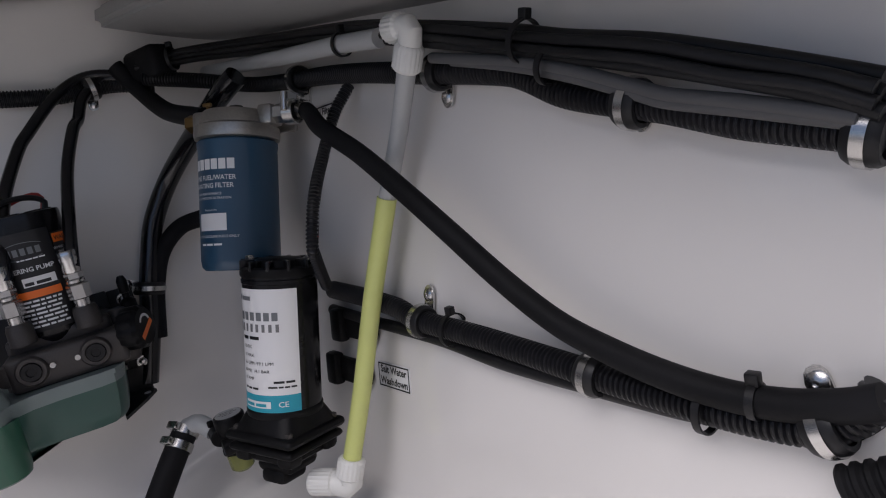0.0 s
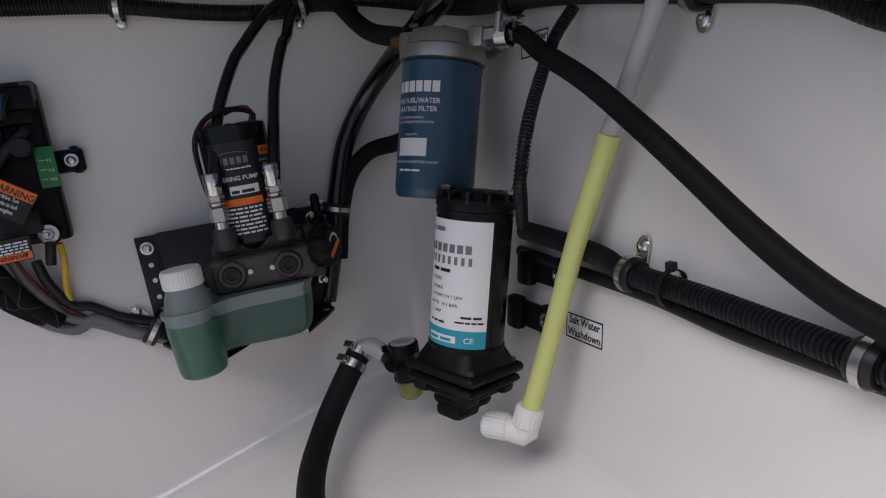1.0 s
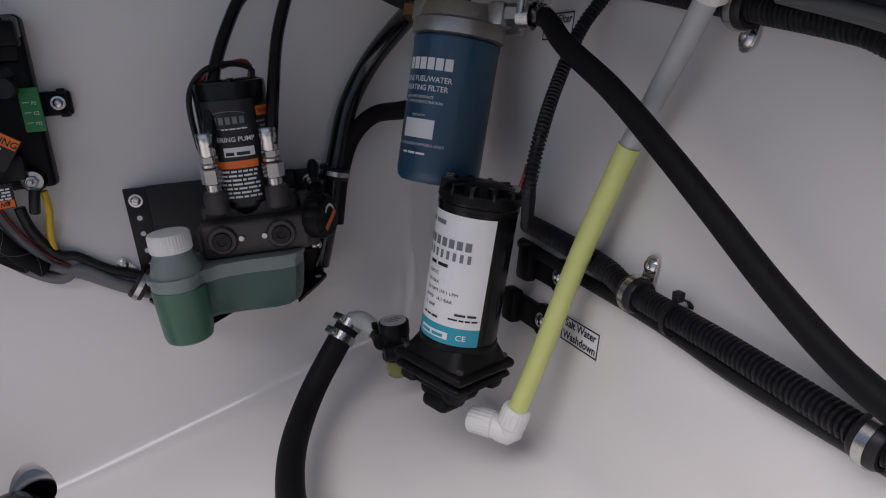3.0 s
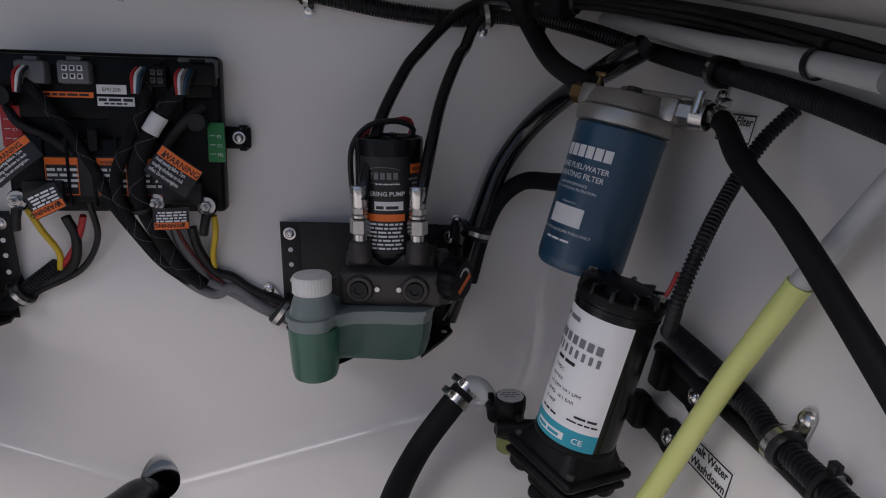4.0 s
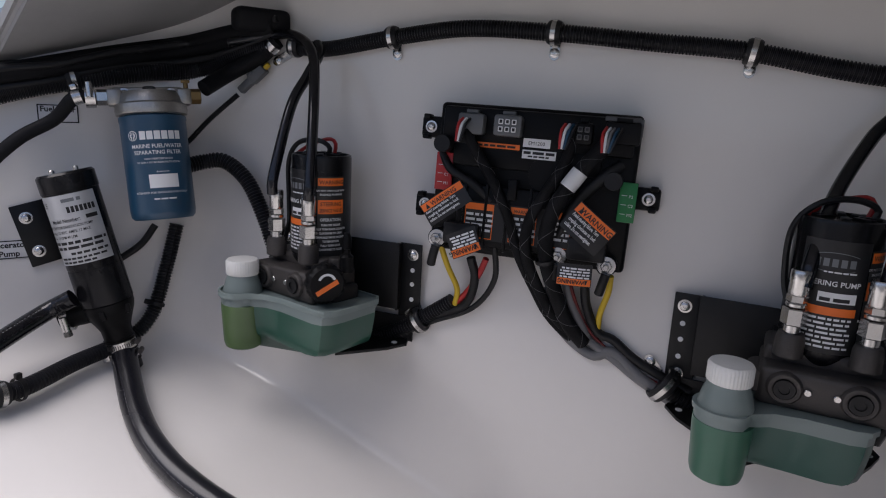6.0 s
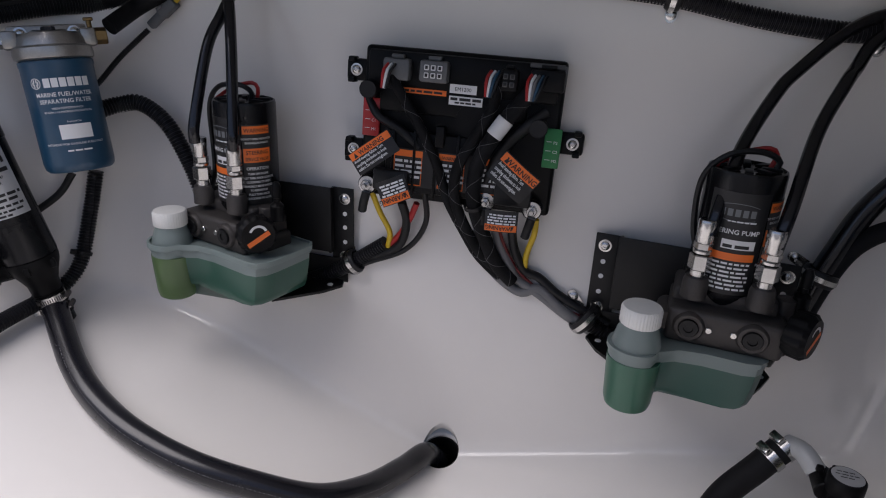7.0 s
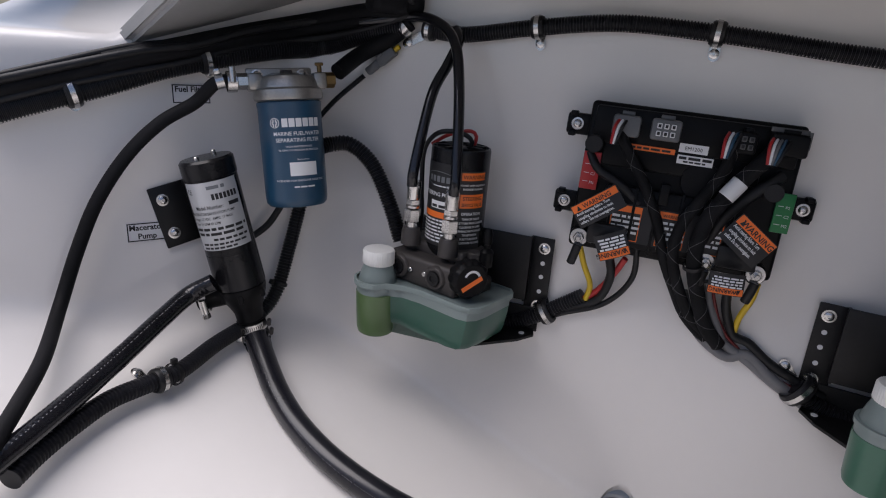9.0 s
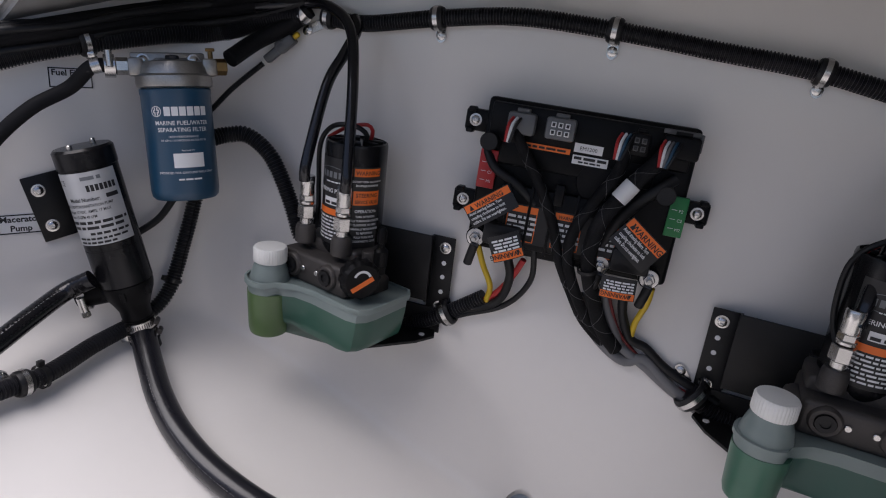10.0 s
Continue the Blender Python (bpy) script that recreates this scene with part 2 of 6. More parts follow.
def frame_lines(parent, on, mat, u0, v0, u1, v1, w, lift=0.0009):
    bm = bmesh.new()
    for a in ((u0, v0, u1, v0 + w), (u0, v1 - w, u1, v1), (u0, v0 + w, u0 + w, v1 - w), (u1 - w, v0 + w, u1, v1 - w)):
        patch(bm, on, *a, lift, 6)
    return part("border", bm, mat, parent)


# the moulded hull liner: walls and a V bottom, blended into one another
WALLS = [((0.019, -0.034, 0.618), (0.055, -0.995, 0.079)), ((0.680, -0.449, 0.403), (-0.970, -0.163, 0.182)), ((-0.704, -0.280, 0.541), (0.860, -0.490, 0.145)), ((0, -1.6, 0.5), (0, 1, 0))]
BOTTOM = [((-0.016, -0.081, 0.047), (0.348, 0.042, 0.937)), ((-0.016, -0.081, 0.047), (-0.237, -0.076, 0.968))]


def blend(ds, k):
    ds = np.array(ds)
    m = ds.min(0)
    return m - k * np.log(np.exp(-(ds - m) / k).sum(0))


def off_plane(p, q):
    n = np.array(q[1], float)
    return (p - np.array(q[0])) @ (n / np.linalg.norm(n))


def inside(p):
    """How far a point stands off the liner."""
    return blend([blend([off_plane(p, q) for q in WALLS], 0.035), blend([off_plane(p, q) for q in BOTTOM], 0.006)], 0.012)


def wall_normal(p):
    p = np.array(p, float)
    g = [inside(p + d) - inside(p - d) for d in np.eye(3) * 0.002]
    return Vector(g).normalized()


def onto_wall(p, off=0.0):
    p = Vector(p)
    for _ in range(6):
        p = p - wall_normal(p) * (float(inside(np.array(p))) - off)
    return p


def against(p, off=0.0, roll=0.0):
    """A pose on the liner near p: local -y looks off the wall, z up it."""
    p = onto_wall(p, off)
    n = wall_normal(p)
    x = n.cross(Vector((0, 0, 1))).normalized() * -1
    z = x.cross(-n)
    m = Matrix((x, -n, z)).transposed().to_4x4()
    return Matrix.Translation(p) @ m @ pose(0, 0, 0, 0, roll, 0)


def build_liner():
    centre = np.array([0.0, -0.5, 0.5])
    az = np.linspace(0, 2 * np.pi, 260, endpoint=False)
    rows = []

    def cast(o, d):
        s = np.full(len(d), 0.02)
        for _ in range(160):
            s += np.clip(inside(o + d * s[:, None]) * 0.8, 0, 0.2)
        return o + d * s[:, None]

    for el in np.radians(np.r_[np.linspace(-88, -62, 14), np.linspace(-60, 0, 90)]):
        d = np.stack([np.cos(az) * np.cos(el), np.sin(az) * np.cos(el), np.full(len(az), np.sin(el))], 1)
        rows.append(cast(centre, d))
    # the rim stands high at the back and lower along the sides
    d = np.stack([np.cos(az), np.sin(az), np.zeros(len(az))], 1)
    at = cast(np.array([0.0, -0.5, 0.6]), d)
    ease = lambda v, lo, hi: (lambda t: t * t * (3 - 2 * t))(np.clip((v - lo) / (hi - lo), 0, 1))
    low = np.where(at[:, 0] < 0, 0.70, 0.76)
    # the unseen front of the rim is raised to block low sky light
    rim = low + (0.863 - low) * ease(at[:, 1], -0.34, -0.16) + (0.88 - low) * ease(-at[:, 1], 1.05, 1.45)
    for k in range(1, 25):
        o = np.stack([0 * az, 0 * az - 0.5, 0.5 + (rim - 0.5) * k / 24], 1)
        rows.append(cast(o, d))
    n = len(az)
    # the rim turns outwards into the deck
    top = rows[-1]
    out = (top - np.array([0, -0.5, 0])) * np.array([1, 1, 0])
    out /= np.linalg.norm(out, axis=1)[:, None]
    for a in (30, 60, 90):
        rows.append(top + out * 0.025 * (1 - math.cos(radians(a))) + np.array([0, 0, 0.025 * math.sin(radians(a))]))
    rows.append(rows[-1] + out * 0.6)
    foot = cast(centre, np.array([[0.0, 0.0, -1.0]]))[0]
    verts = [tuple(foot)] + [tuple(p) for r in rows for p in r]
    faces = [(0, 1 + i, 1 + (i + 1) % n) for i in range(n)]
    for k in range(len(rows) - 1):
        a, b = 1 + k * n, 1 + (k + 1) * n
        faces += [(a + i, b + i, b + (i + 1) % n, a + (i + 1) % n) for i in range(n)]
    me = bpy.data.meshes.new("hull_liner")
    me.from_pydata(verts, [], faces)
    bm = bmesh.new()
    bm.from_mesh(me)
    bmesh.ops.recalc_face_normals(bm, faces=bm.faces)
    bm.to_mesh(me)
    bm.free()
    me.materials.append(M["gelcoat"])
    ob = new("hull_liner", me)
    mod = ob.modifiers.new("thickness", "SOLIDIFY")
    face = me.polygons[len(me.polygons) // 2]
    mod.thickness, mod.offset = 0.008, -1 if face.normal.dot(Vector(centre) - face.center) > 0 else 1
    # the drain hole goes right through
    cm = bpy.data.meshes.new("cutter")
    cb = rod(bmesh.new(), HOLE_R, 0.3, axis="z", segs=40)
    cb.to_mesh(cm)
    cb.free()
    cut = new("cutter", cm)
    cut.matrix_world = HOLE @ pose(0, 0, 0, 90, 0, 0)
    bo = ob.modifiers.new("hole", "BOOLEAN")
    bo.object, bo.operation, bo.solver = cut, "DIFFERENCE", "EXACT"
    bpy.context.view_layer.update()
    done = bpy.data.meshes.new_from_object(ob.evaluated_get(bpy.context.evaluated_depsgraph_get()))
    ob.modifiers.clear()
    ob.data = done
    done.shade_smooth()
    done.set_sharp_from_angle(angle=radians(40))
    bpy.data.objects.remove(cut)
    bpy.data.meshes.remove(me)
    bpy.data.meshes.remove(cm)
    return tagged(ob, "glossy white gelcoat moulded hull liner with a V bottom", "hull liner", kind="structure")


HOLE_R = 0.031
HOLE = Matrix.Translation((-0.008, -0.081, 0.047)) @ Vector((0.05, -0.45, 0.89)).to_track_quat("-Y", "Z").to_matrix().to_4x4()
liner = build_liner()

bm = bmesh.new()
lathe(bm, [(0.0335, -0.02), (0.0335, 0.004), (0.037, 0.007), (0.050, 0.006), (0.062, -0.004), (0.062, -0.02)], 48, HOLE @ pose(0, 0, 0, 90, 0, 0))
for f in [f for f in bm.faces if len(f.verts) > 8]:
    bm.faces.remove(f)
tagged(part("drain_rim", bm, "gelcoat"), "raised round gelcoat rim of the drain hole", "drain rim", kind="structure")
bm = bmesh.new()
lathe(bm, [(0.034, -0.16), (0.034, 0.0), (0.0312, 0.0), (0.0312, -0.16)], 40, HOLE @ pose(0, 0, 0, 90, 0, 0))
tagged(part("drain_pipe", bm, "matte"), "dark drain pipe below the floor", "drain pipe", kind="structure")


def side_deck(name, near_back, far, inward, width, stretch):
    """A sloping underside of the side deck along one wall."""
    a, b, i = Vector(near_back), Vector(far), Vector(inward).normalized()
    w = (b - a).normalized()
    a, b = a - w * 0.12, b + w * stretch
    o = -i * 0.15
    n = w.cross(i)
    n = n if n.z > 0 else -n
    bm = bmesh.new()
    q = [a + o, b + o, b + i * width, a + i * width * 0.55]
    lo = [bm.verts.new(p) for p in q]
    hi = [bm.verts.new(p + n * 0.03) for p in q]
    bm.faces.new(lo)
    bm.faces.new(hi)
    for k in range(4):
        bm.faces.new((lo[k], lo[(k + 1) % 4], hi[(k + 1) % 4], hi[k]))
    bmesh.ops.recalc_face_normals(bm, faces=bm.faces)
    bmesh.ops.bevel(bm, geom=list(bm.edges), offset=0.008, segments=3, affect="EDGES")
    return tagged(part(name, bm, "deck"), "grey moulded underside of the side deck", "deck underside", kind="structure")


def aft_deck():
    bm = bmesh.new()
    # the front outline is out of view, drawn to shade the back wall
    q = [(-1.3, 0.495), (1.3, 0.495), (1.3, -0.78), (0.60, -0.74), (0.25, -0.66), (-0.10, -0.50), (-0.45, -0.34), (-1.3, -0.30)]
    lo = [bm.verts.new((x, y, 0.890)) for x, y in q]
    hi = [bm.verts.new((x, y, 0.920)) for x, y in q]
    bm.faces.new(lo)
    bm.faces.new(hi)
    for k in range(len(q)):
        bm.faces.new((lo[k], lo[k - 1], hi[k - 1], hi[k]))
    bmesh.ops.recalc_face_normals(bm, faces=bm.faces)
    bmesh.ops.bevel(bm, geom=list(bm.edges), offset=0.006, segments=2, affect="EDGES")
    return tagged(part("ceiling_back", bm, "deck"), "grey moulded underside of the aft deck, its unseen front shaped for shade", "deck underside", kind="structure")


aft_deck()
side_deck("ceiling_left", (-0.476, -0.037, 0.869), (-0.801, -0.442, 0.678), (0.85, -0.3, 0.35), 0.16, -0.15)
side_deck("ceiling_right", (0.633, -0.093, 0.786), (0.713, -0.502, 0.705), (-0.9, -0.2, 0.2), 0.20, 0.75)

# hoses and cables
LINES = {
    "back_loom": [(-0.416, -0.061, 0.768), (-0.353, -0.058, 0.765), (-0.243, -0.050, 0.783), (-0.129, -0.046, 0.796), (-0.007, -0.036, 0.792), (0.122, -0.031, 0.781), (0.230, -0.026, 0.772), (0.329, -0.021, 0.754), (0.395, -0.019, 0.745), (0.446, -0.017, 0.742), (0.500, -0.013, 0.747), (0.559, -0.019, 0.737)],
    "left_loom": [(-0.452, -0.066, 0.768), (-0.535, -0.072, 0.749), (-0.595, -0.077, 0.728), (-0.635, -0.143, 0.720), (-0.678, -0.223, 0.703), (-0.716, -0.296, 0.684), (-0.750, -0.363, 0.660), (-0.782, -0.424, 0.641), (-0.816, -0.491, 0.619)],
    "left_cables": [(-0.444, -0.076, 0.794), (-0.519, -0.081, 0.774), (-0.602, -0.099, 0.755), (-0.650, -0.191, 0.732), (-0.690, -0.266, 0.712), (-0.726, -0.334, 0.695), (-0.767, -0.415, 0.670), (-0.808, -0.492, 0.647)],
    "left_upper": [(-0.440, -0.075, 0.797), (-0.520, -0.081, 0.785), (-0.603, -0.098, 0.766), (-0.651, -0.190, 0.742), (-0.690, -0.265, 0.720), (-0.743, -0.366, 0.690)],
    "right_cables": [(0.546, -0.052, 0.760), (0.608, -0.098, 0.758), (0.677, -0.251, 0.729), (0.702, -0.439, 0.692), (0.715, -0.552, 0.664), (0.727, -0.661, 0.631), (0.733, -0.714, 0.614), (0.740, -0.778, 0.594), (0.745, -0.829, 0.575), (0.749, -0.871, 0.560), (0.752, -0.898, 0.548)],
    "right_loom": [(0.545, -0.055, 0.742), (0.606, -0.098, 0.722), (0.671, -0.171, 0.693), (0.701, -0.384, 0.662), (0.722, -0.544, 0.630), (0.733, -0.631, 0.612), (0.736, -0.661, 0.602), (0.739, -0.698, 0.583), (0.744, -0.745, 0.569), (0.748, -0.778, 0.560), (0.752, -0.820, 0.546), (0.757, -0.855, 0.537), (0.761, -0.892, 0.528)],
    "tube_line": [(0.587, -0.413, 0.240), (0.620, -0.432, 0.331), (0.651, -0.454, 0.432), (0.678, -0.485, 0.526), (0.692, -0.518, 0.587), (0.695, -0.562, 0.645)],
    "white_hose": [(0.633, -0.038, 0.741), (0.653, -0.181, 0.720), (0.670, -0.302, 0.702), (0.689, -0.434, 0.684), (0.699, -0.508, 0.672)],
    "grey_a": [(0.713, -0.569, 0.639), (0.724, -0.660, 0.616), (0.730, -0.713, 0.599), (0.735, -0.762, 0.579), (0.737, -0.789, 0.568), (0.742, -0.829, 0.557), (0.746, -0.866, 0.546), (0.748, -0.888, 0.539)],
    "grey_b": [(0.718, -0.593, 0.631), (0.725, -0.658, 0.613), (0.731, -0.711, 0.595), (0.736, -0.760, 0.575), (0.738, -0.787, 0.564), (0.743, -0.828, 0.553), (0.747, -0.865, 0.543), (0.750, -0.887, 0.537)],
    "fuel_right": [(0.653, -0.319, 0.638), (0.669, -0.340, 0.634), (0.652, -0.422, 0.608), (0.659, -0.489, 0.574), (0.666, -0.551, 0.534), (0.675, -0.598, 0.497), (0.686, -0.648, 0.455), (0.694, -0.697, 0.424), (0.703, -0.742, 0.406), (0.709, -0.783, 0.396), (0.717, -0.818, 0.390), (0.724, -0.849, 0.390), (0.730, -0.877, 0.395), (0.734, -0.894, 0.401)],
    "corr_right": [(0.650, -0.326, 0.422), (0.660, -0.392, 0.418), (0.670, -0.459, 0.411), (0.674, -0.497, 0.402), (0.688, -0.587, 0.395), (0.698, -0.652, 0.388), (0.706, -0.712, 0.382), (0.713, -0.753, 0.378), (0.719, -0.795, 0.375), (0.725, -0.830, 0.374), (0.730, -0.857, 0.376), (0.735, -0.877, 0.386), (0.741, -0.890, 0.402)],
    "thin_right": [(0.647, -0.312, 0.396), (0.661, -0.402, 0.390), (0.681, -0.523, 0.383), (0.694, -0.613, 0.373), (0.708, -0.702, 0.369), (0.716, -0.750, 0.367), (0.721, -0.783, 0.367), (0.726, -0.810, 0.370)],
    "pump_cable": [(0.628, -0.377, 0.440), (0.609, -0.431, 0.479), (0.605, -0.446, 0.499), (0.621, -0.438, 0.541), (0.652, -0.411, 0.583), (0.679, -0.399, 0.621), (0.704, -0.396, 0.647)],
    "bundle_right": [(0.630, -0.223, 0.701), (0.609, -0.190, 0.683), (0.583, -0.102, 0.652), (0.539, -0.049, 0.601), (0.501, -0.042, 0.544), (0.479, -0.048, 0.487), (0.466, -0.052, 0.446), (0.454, -0.053, 0.398), (0.429, -0.053, 0.321)],
    "hose_behind_filter": [(0.583, -0.169, 0.544), (0.563, -0.104, 0.535), (0.531, -0.057, 0.527), (0.498, -0.048, 0.497), (0.476, -0.050, 0.446), (0.460, -0.052, 0.380)],
    "fuel_in_right": [(0.514, -0.025, 0.769), (0.535, -0.037, 0.731), (0.553, -0.105, 0.688), (0.572, -0.196, 0.664), (0.580, -0.221, 0.658)],
    "inlet_right": [(0.456, -0.164, 0.273), (0.428, -0.182, 0.245), (0.389, -0.203, 0.197), (0.360, -0.274, 0.173), (0.353, -0.359, 0.165), (0.365, -0.433, 0.166), (0.391, -0.498, 0.173), (0.427, -0.555, 0.182)],
    "steer_R1": [(0.321, -0.161, 0.520), (0.325, -0.148, 0.553), (0.340, -0.109, 0.614), (0.368, -0.069, 0.672), (0.387, -0.051, 0.697), (0.431, -0.028, 0.741), (0.477, -0.014, 0.763), (0.537, -0.021, 0.754)],
    "steer_R2": [(0.390, -0.164, 0.517), (0.399, -0.144, 0.563), (0.416, -0.090, 0.635), (0.437, -0.061, 0.688), (0.448, -0.041, 0.704), (0.463, -0.028, 0.734), (0.498, -0.015, 0.756), (0.544, -0.027, 0.745)],
    "steer_L1": [(-0.368, -0.191, 0.542), (-0.373, -0.174, 0.598), (-0.366, -0.131, 0.677), (-0.356, -0.105, 0.722), (-0.352, -0.082, 0.755), (-0.364, -0.071, 0.771)],
    "steer_L2": [(-0.307, -0.187, 0.541), (-0.311, -0.176, 0.609), (-0.322, -0.136, 0.693), (-0.351, -0.100, 0.754), (-0.392, -0.083, 0.780), (-0.442, -0.073, 0.784), (-0.517, -0.089, 0.770)],
    "fuel_left": [(-0.611, -0.259, 0.675), (-0.627, -0.282, 0.673), (-0.660, -0.291, 0.642), (-0.689, -0.327, 0.613), (-0.716, -0.364, 0.567), (-0.733, -0.402, 0.507), (-0.740, -0.434, 0.441), (-0.734, -0.471, 0.373), (-0.661, -0.547, 0.351), (-0.608, -0.612, 0.341), (-0.569, -0.663, 0.335), (-0.543, -0.696, 0.333)],
    "mac_out": [(-0.604, -0.324, 0.392), (-0.630, -0.346, 0.373), (-0.626, -0.398, 0.358), (-0.613, -0.468, 0.341), (-0.596, -0.541, 0.329), (-0.576, -0.612, 0.323), (-0.562, -0.664, 0.319), (-0.553, -0.697, 0.316)],
    "corr_left": [(-0.599, -0.282, 0.299), (-0.593, -0.339, 0.299), (-0.580, -0.417, 0.297), (-0.583, -0.470, 0.301), (-0.586, -0.520, 0.304), (-0.578, -0.572, 0.303), (-0.566, -0.622, 0.301), (-0.552, -0.662, 0.298)],
    "mac_down": [(-0.531, -0.299, 0.269), (-0.481, -0.330, 0.246), (-0.423, -0.356, 0.226), (-0.350, -0.373, 0.205), (-0.265, -0.372, 0.180), (-0.183, -0.349, 0.152), (-0.109, -0.312, 0.124), (-0.066, -0.245, 0.099), (-0.041, -0.171, 0.081), (-0.024, -0.116, 0.072), (-0.016, -0.071, 0.027)],
    "corr_filter_left": [(-0.583, -0.149, 0.477), (-0.588, -0.166, 0.417), (-0.595, -0.196, 0.335), (-0.604, -0.236, 0.302), (-0.598, -0.294, 0.298)],
    "cable_filter_left": [(-0.600, -0.177, 0.478), (-0.612, -0.196, 0.448), (-0.633, -0.223, 0.424)],
    "hose_filter_left": [(-0.555, -0.152, 0.575), (-0.540, -0.125, 0.582), (-0.514, -0.109, 0.583), (-0.476, -0.101, 0.554), (-0.440, -0.102, 0.495), (-0.416, -0.104, 0.440)],
    "grey_conn": [(-0.456, -0.064, 0.743), (-0.512, -0.077, 0.693)],
    "conn_wire": [(-0.516, -0.074, 0.690), (-0.552, -0.100, 0.649), (-0.575, -0.128, 0.610), (-0.591, -0.151, 0.590)],
    "fuel_in_left": [(-0.444, -0.064, 0.776), (-0.471, -0.072, 0.751), (-0.508, -0.100, 0.723), (-0.518, -0.147, 0.696)],
    "ecu_a": [(-0.098, -0.100, 0.669), (-0.092, -0.108, 0.651), (-0.073, -0.107, 0.622), (-0.050, -0.106, 0.586), (-0.029, -0.105, 0.545), (-0.014, -0.100, 0.499), (0.007, -0.085, 0.452), (0.028, -0.070, 0.411), (0.060, -0.060, 0.378)],
    "ecu_b": [(0.040, -0.083, 0.661), (0.042, -0.091, 0.644), (0.035, -0.095, 0.616), (0.017, -0.102, 0.582), (0.000, -0.109, 0.543), (-0.001, -0.106, 0.502), (0.014, -0.092, 0.456), (0.035, -0.074, 0.414), (0.068, -0.059, 0.380)],
    "ecu_c": [(0.093, -0.077, 0.668), (0.086, -0.087, 0.651), (0.064, -0.099, 0.621), (0.043, -0.107, 0.587), (0.028, -0.109, 0.551), (0.026, -0.108, 0.505), (0.039, -0.093, 0.454), (0.057, -0.077, 0.407), (0.080, -0.063, 0.376)],
    "ecu_d": [(0.107, -0.076, 0.627), (0.089, -0.086, 0.611), (0.068, -0.089, 0.589), (0.049, -0.089, 0.561), (0.036, -0.088, 0.526)],
    "ecu_grey": [(0.019, -0.076, 0.448), (0.032, -0.071, 0.417), (0.056, -0.060, 0.381), (0.093, -0.059, 0.360), (0.120, -0.057, 0.369), (0.154, -0.058, 0.345), (0.183, -0.058, 0.329), (0.216, -0.057, 0.317)],
    "ecu_grey2": [(0.048, -0.074, 0.469), (0.058, -0.070, 0.434), (0.078, -0.060, 0.393), (0.087, -0.057, 0.378), (0.124, -0.058, 0.359), (0.162, -0.057, 0.335), (0.215, -0.056, 0.309)],
    "ecu_red": [(0.054, -0.081, 0.476), (0.063, -0.073, 0.441), (0.081, -0.060, 0.400), (0.108, -0.054, 0.373), (0.145, -0.053, 0.350), (0.181, -0.055, 0.337), (0.223, -0.058, 0.326)],
    "ecu_black": [(0.075, -0.073, 0.463), (0.080, -0.069, 0.431), (0.096, -0.059, 0.395), (0.118, -0.055, 0.386), (0.146, -0.055, 0.366), (0.180, -0.055, 0.350), (0.224, -0.054, 0.333)],
    "ecu_yel": [(0.109, -0.079, 0.481), (0.107, -0.073, 0.456), (0.098, -0.064, 0.423), (0.096, -0.059, 0.395)],
    "ecuL_yel": [(-0.129, -0.098, 0.493), (-0.120, -0.089, 0.461), (-0.108, -0.079, 0.428), (-0.112, -0.075, 0.402)],
    "ecuL_red": [(-0.064, -0.085, 0.481), (-0.077, -0.079, 0.452), (-0.098, -0.074, 0.419), (-0.129, -0.073, 0.389)],
    "ecuL_black": [(-0.086, -0.088, 0.480), (-0.081, -0.080, 0.447), (-0.097, -0.073, 0.404), (-0.145, -0.074, 0.379), (-0.188, -0.076, 0.358)],
    "ecuL_black2": [(-0.060, -0.097, 0.555), (-0.050, -0.091, 0.497), (-0.052, -0.080, 0.448), (-0.086, -0.071, 0.400), (-0.149, -0.074, 0.368), (-0.209, -0.076, 0.332)],
    "ecuL_tab": [(-0.135, -0.094, 0.625), (-0.118, -0.102, 0.604), (-0.086, -0.102, 0.588), (-0.058, -0.097, 0.565)],
    "ecuL_loom": [(-0.117, -0.072, 0.406), (-0.147, -0.074, 0.384), (-0.193, -0.080, 0.352), (-0.257, -0.086, 0.320)],
    "ecuR_loom": [(0.186, -0.062, 0.343), (0.213, -0.061, 0.324), (0.242, -0.060, 0.314), (0.286, -0.058, 0.309)],
}

for key, x, y in (("steer_L1", -0.366, -0.175), ("steer_L2", -0.296, -0.185)):
    LINES[key] = [(x, y, 0.552), (x + 0.001, y + 0.002, 0.580)] + LINES[key][2:]
MACF, MACH = Vector((-0.596, -0.275, 0.374)), Vector((-0.636, -0.299, 0.569))
neck = (MACF - MACH).normalized()
LINES["mac_down"] = [tuple(MACF + neck * 0.056), tuple(MACF + neck * 0.077)] + LINES["mac_down"]


def hose(key, name, mat, r, label, category, ridge=0.0, pitch=0.0045, segs=16):
    ob = tagged(part(name, sweep(LINES[key], r, segs, ridge, pitch), mat), label, category)
    if ridge > 0.001:
        part("slit_seam", along(LINES[key], (0.1, -0.4, -1), r, 0.02, 0.98, 100, 1, 0.0016), "matte", ob, "lengthwise slit of the loom")
    return ob


